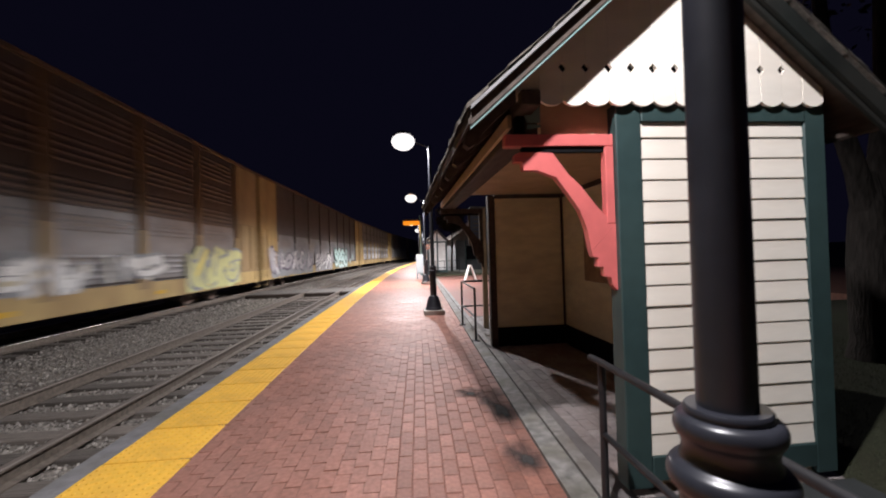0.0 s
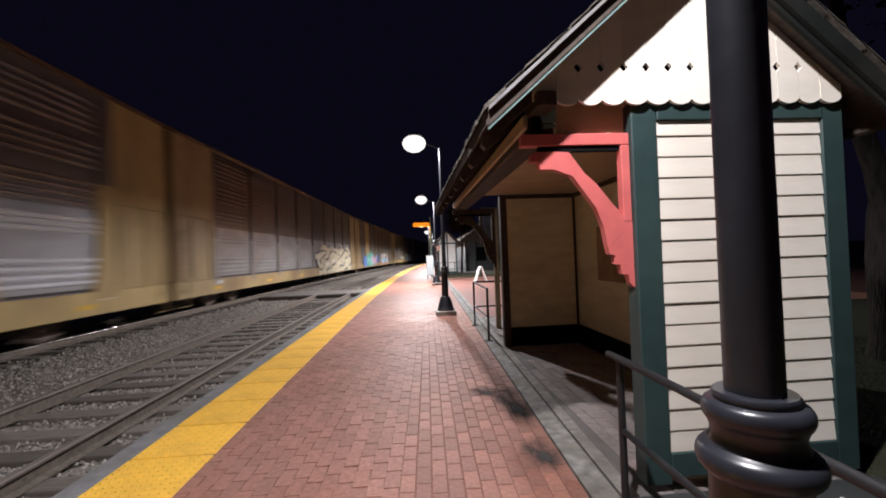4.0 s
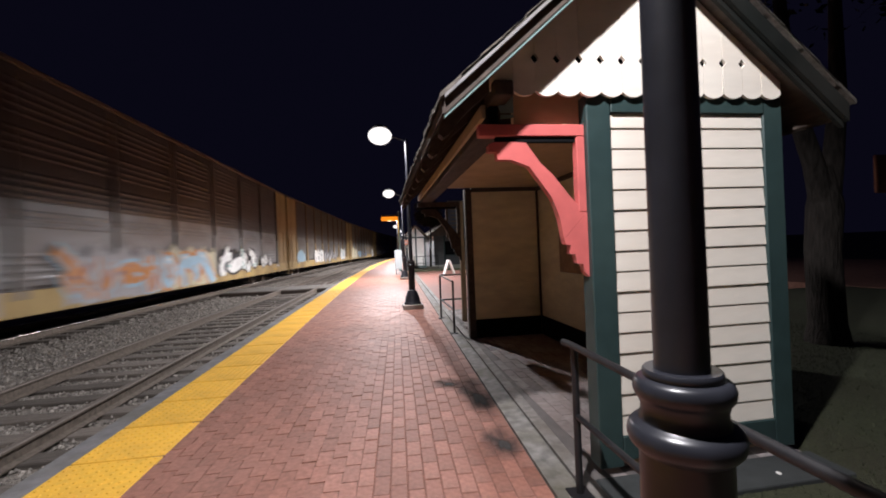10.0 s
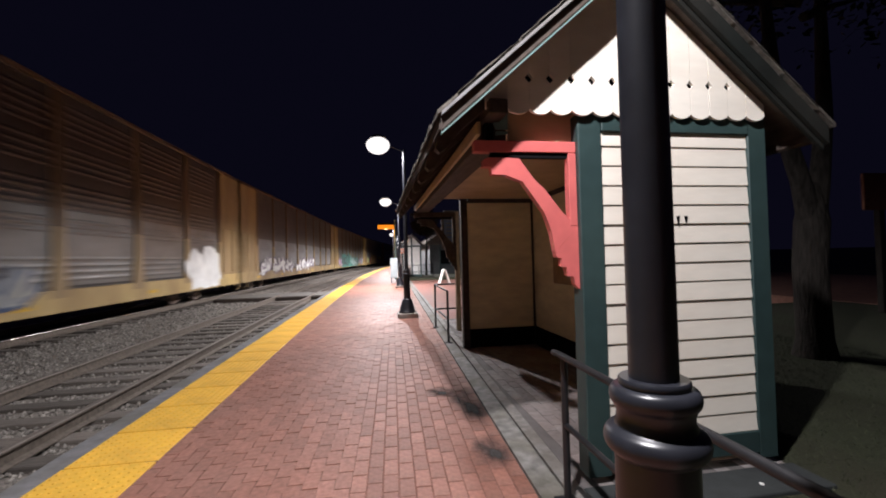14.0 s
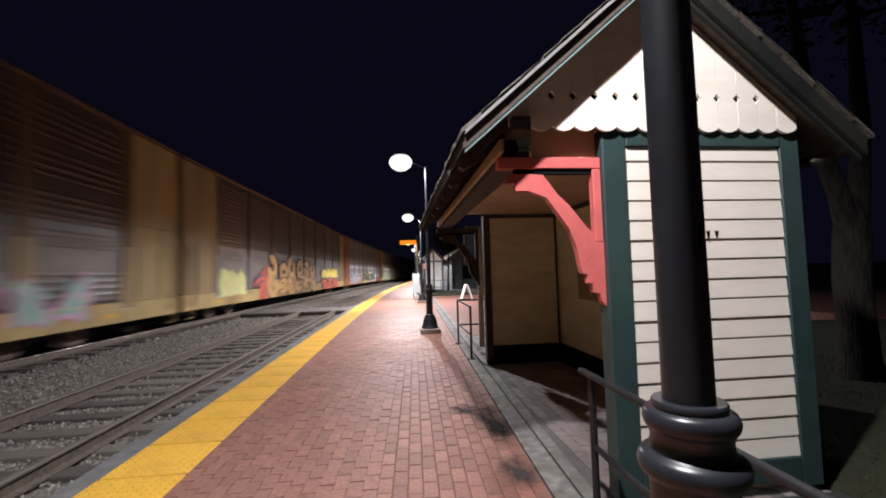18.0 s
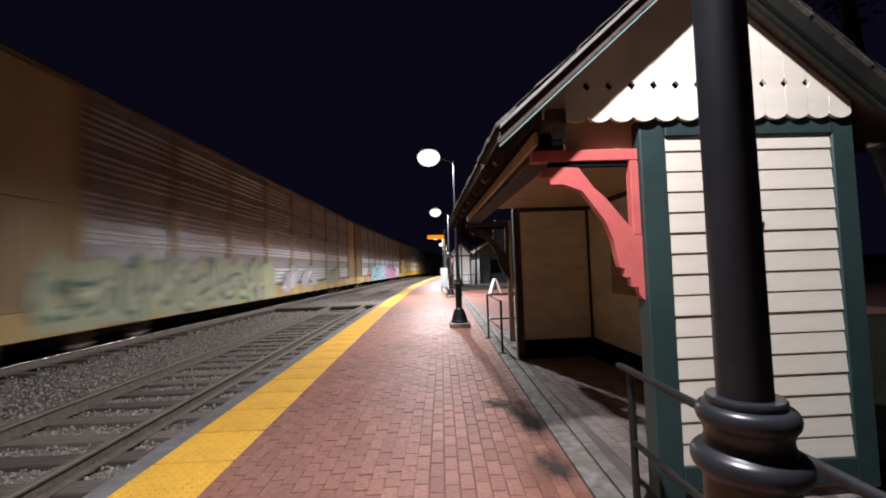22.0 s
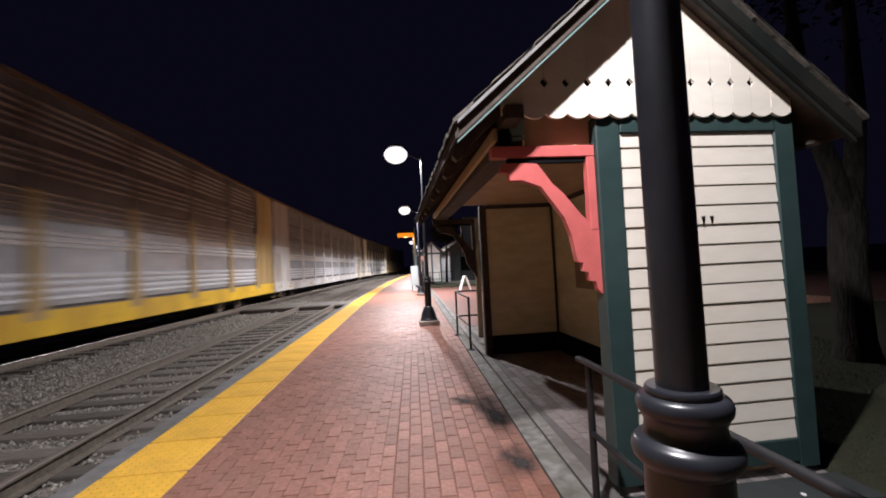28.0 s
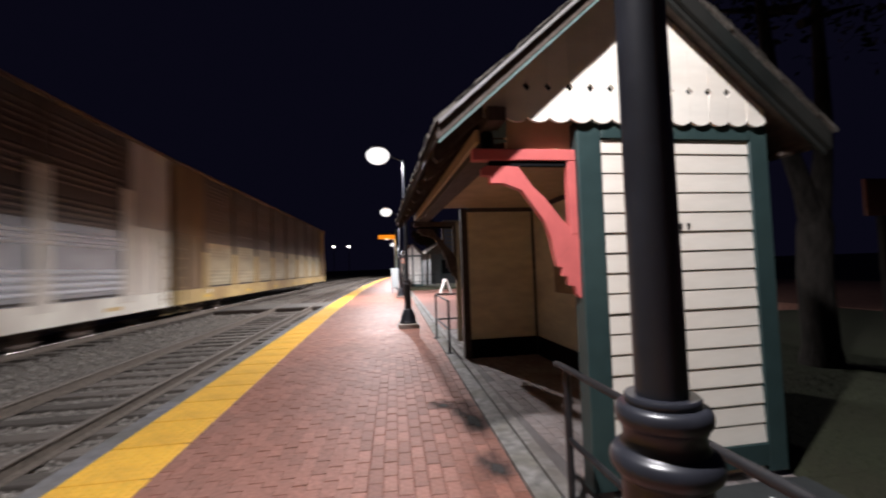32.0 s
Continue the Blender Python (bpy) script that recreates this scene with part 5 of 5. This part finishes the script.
def autorack(index, spec, plate):
    postm, sillm, endm, panelm, width, label, sprays = spec
    car = thing("autorack_car", label + ", rolling past", "freight car", group="cars of the freight train")
    L = BODY / 2
    part("sill", cached(("sill", sillm), lambda: mesh_of("sill", block(HALF - 0.14, HALF + 0.005, -L, L, 0.47, 0.98, 0.015), sillm)), None, car)
    part("deck", cached("deck", lambda: mesh_of("deck", block(-HALF + 0.03, HALF - 0.15, -L + 0.05, L - 0.05, 0.8, 1.05), M_TRUCK)), None, car)
    part("centre_sill", cached("csill", lambda: mesh_of("centre_sill", block(-0.35, 0.35, -L - 0.1, L + 0.1, 0.55, 0.9), M_TRUCK)), None, car)
    part("far_side", cached(("far", panelm), lambda: mesh_of("far_side", block(-HALF, -HALF + 0.08, -L, L, 0.62, 5.4), panelm)), None, car)
    part("roof", cached("roof", lambda: mesh_of("roof", prism([(-HALF, 5.46), (HALF + 0.02, 5.462), (HALF + 0.02, 5.55), (1.2, 5.74), (0.6, 5.88), (0, 5.92), (-0.6, 5.88), (-1.2, 5.74), (-HALF, 5.55)], "y", -L, L), M_ROOF, True)), None, car, "rusty corrugated roof")
    for i in range(BAYS):
        ob = part("side_panel", cached(("panel", panelm), lambda: panel_mesh(panelm, LOW)), None, car)
        ob.location.y = -L + BAY_END + BAY * (i + 0.5)
        # Upper panels take the dimmed steels, darker where the lamplight falls off.
        upm = S_UPPER if panelm is S_CLEAN and postm is not P_CREAM else S_RUST_DIM
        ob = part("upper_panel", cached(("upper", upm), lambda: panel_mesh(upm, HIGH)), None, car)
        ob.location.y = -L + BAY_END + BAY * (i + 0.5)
        # Raised dark strip draws the shade in the gap above the sill.
        ob = part("sill_slot", cached("slot", lambda: mesh_of("sill_slot", block(HALF - 0.085, HALF - 0.05, -BAY / 2 + 0.04, BAY / 2 - 0.04, 1.0, 1.06), M_TRUCK)), None, car)
        ob.location.y = -L + BAY_END + BAY * (i + 0.5)
    split = 4.0 if postm is P_CREAM else 3.0 if postm in (P_YELLOW, P_WHITE) else 3.4 if panelm is S_CLEAN else 2.4
    for i in range(BAYS + 1):
        ob = part("side_post", cached(("post", postm, width, split), lambda: post_mesh(postm, width, False, split)), None, car)
        ob.location.y = -L + BAY_END + BAY * i
        # Post tops: darker brown, steel or dulled white stand for weaker light up there.
        topm = P_BROWN if postm is P_TAN else P_UPPER_DIM if postm is P_WHITE else upm
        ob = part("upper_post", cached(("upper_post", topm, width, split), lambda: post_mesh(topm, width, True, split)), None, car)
        ob.location.y = -L + BAY_END + BAY * i
    if plate:
        ob = part("side_plate", cached(("plate", endm), lambda: mesh_of("side_plate", block(HALF - 0.09, HALF + 0.0125, -1.1, 1.1, 0.984, 3.1 if endm is P_YELLOW else 5.45, 0.012), endm)), None, car, "broad plain side plate")
        ob.location.y = (5.3 if endm is P_CREAM else 5.9) - L
    if endm is P_YELLOW:
        part("door_edge", block(HALF + 0.0, HALF + 0.035, -L + 0.25, -L + 0.55, 1.0, 3.0, 0.008), P_WHITE, car, "white door edge")
    for s in (-1, 1):
        y = s * (L - BAY_END / 2)
        # End tops of white, cream and yellow cars carry the dim upper light.
        topm = P_UPPER_DIM if endm in (P_WHITE, P_CREAM) else P_BROWN if endm is P_YELLOW else endm
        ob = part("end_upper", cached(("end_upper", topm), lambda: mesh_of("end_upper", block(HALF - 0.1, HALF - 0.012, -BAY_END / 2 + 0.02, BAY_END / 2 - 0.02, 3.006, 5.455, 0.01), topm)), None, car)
        ob.location.y = y
        ob = part("end_panel", cached(("end", endm), lambda: mesh_of("end_panel", block(HALF - 0.1, HALF - 0.012, -BAY_END / 2 + 0.02, BAY_END / 2 - 0.02, 0.984, 3.0, 0.01), endm)), None, car)
        ob.location.y = y
        rib = cached(("rib", endm), lambda: mesh_of("end_rib", block(HALF - 0.01, HALF + 0.03, -0.05, 0.05, 1.07, 2.98, 0.01), endm))
        for dy in (-0.8, 0.25, 0.95):
            r = part("end_rib", rib, None, ob)
            r.location.y = dy * s
        door = part("end_door", cached(("door", endm), lambda: mesh_of("end_door", block(-HALF + 0.08, HALF - 0.1, -0.04, 0.04, 1.06, 5.37, 0.02), endm)), None, car)
        door.location.y = s * (L - 0.06)
        part("ladder", cached(("ladder", s), lambda: mesh_of("ladder", ladder_bm(s * (L - 0.35)), P_TAN)), None, car, "side ladder")
        cp = part("coupler", cached("coupler", lambda: mesh_of("coupler", block(-0.16, 0.16, -0.18, 0.18, 0.66, 0.98, 0.05), M_TRUCK)), None, car)
        cp.location.y = s * (L + 0.17)
    if "truck" not in meshes:
        meshes["truck"] = [truck_parts(car, -10.2), truck_parts(car, 10.2)]
    else:
        for t0 in meshes["truck"]:
            c = copy_thing(t0, t0.matrix_basis)
            c.parent = car
    for k, (a, b, *look_of) in enumerate(sprays):
        graffiti(car, k, 100 * index + k, a - PITCH_M / 2, b - PITCH_M / 2, *look_of)
    # number bars and reflectors
    for k in range(6):
        r = part("reflector", cached(("reflector", 0), lambda: mesh_of("reflector", block(HALF + 0.006, HALF + 0.012, -0.22, 0.22, 0.62, 0.72), P_YELLOW)), None, car)
        r.location.y = -L + 2.4 + 4.6 * k
    for y in (-L + 2.2, L - 2.6):
        part("stencil_bar", block(HALF + 0.006, HALF + 0.009, y, y + 0.5, 0.8, 0.92), P_WHITE if sillm not in (P_WHITE, P_CREAM) else P_OCHRE, car)
    return car


train = [autorack(i, s, i in (4, 15, 18)) for i, s in enumerate(CARS)]

# ---------------------------------------------------------------- pavers: the nearest single, the rest joined
PX, PY = 0.102, 0.204
paver = mesh_of("brick", block(-PX / 2 + 0.003, PX / 2 - 0.003, -PY / 2 + 0.0045, PY / 2 - 0.0045, -0.05, 0.0, 0.004), M_BRICK)
pv, pf = [], []
cols = 31
for c in range(cols):
    x = 0.70 - PX * (c + 0.5)
    for r in range(-38, 260):
        y = PY * (r + (0.5 if c % 2 else 0.0)) + 0.02 * math.sin(c * 2.1)
        z = random.gauss(0, 0.0016)
        if x + kerb_line(y) < -1.82 + bend(y):
            continue
        if c < 11 and 1.75 < y < 6.6:
            ob = part("brick", paver, None, platform)
            ob.matrix_local = pose(x + kerb_line(y), y, z, random.gauss(0, 0.35), random.gauss(0, 0.45), -2.29 + random.gauss(0, 0.5))
            continue
        hx, hy, b, k = PX / 2 - 0.0025, PY / 2 - 0.0045, kerb_line(y) + x, len(pv)
        tx = random.gauss(0, 0.0007)
        pv += [(b - hx, y - hy, -0.013), (b + hx, y - hy, -0.013), (b + hx, y + hy, -0.013), (b - hx, y + hy, -0.013)]
        pv += [(b - hx, y - hy, z - tx), (b + hx, y - hy, z + tx), (b + hx, y + hy, z + tx), (b - hx, y + hy, z - tx)]
        pf += [(k + 4, k + 5, k + 6, k + 7), (k, k + 1, k + 5, k + 4), (k + 1, k + 2, k + 6, k + 5), (k + 2, k + 3, k + 7, k + 6), (k + 3, k, k + 4, k + 7)]
part("bricks", raw_mesh("bricks", pv, pf, M_BRICK_LOOSE), None, platform, "red brick pavers in running bond", kind="stuff")
part("far_paving", strip(-1.74, 0.69, -0.02, 0.0, 53.2, 95, 2.0, bend, kerb_line), M_BRICK_LOOSE, platform)


# ---------------------------------------------------------------- what moves
SPEED, PERIOD, FIRST = PITCH_M / 1.761, 1.761, 0.01


def motions():
    """The train rolls towards the camera; the joint ahead of car k passes y = 20 at FIRST + PERIOD * (k - 1)."""
    for k, car in enumerate(train):
        rows = []
        for t in np.arange(0, 32.1, 2.0):
            y = 20 + SPEED * (FIRST + PERIOD * (k - 1) - t) + PITCH_M / 2
            rows.append((float(t), pose(FAR_TRACK + (train_bend(y) if y > -16 else 0.001 * (y + 16) - 0.166), y, FAR_Z, 0, 0, -train_slope(max(y, -16)))))
        walk(car, rows)


motions()
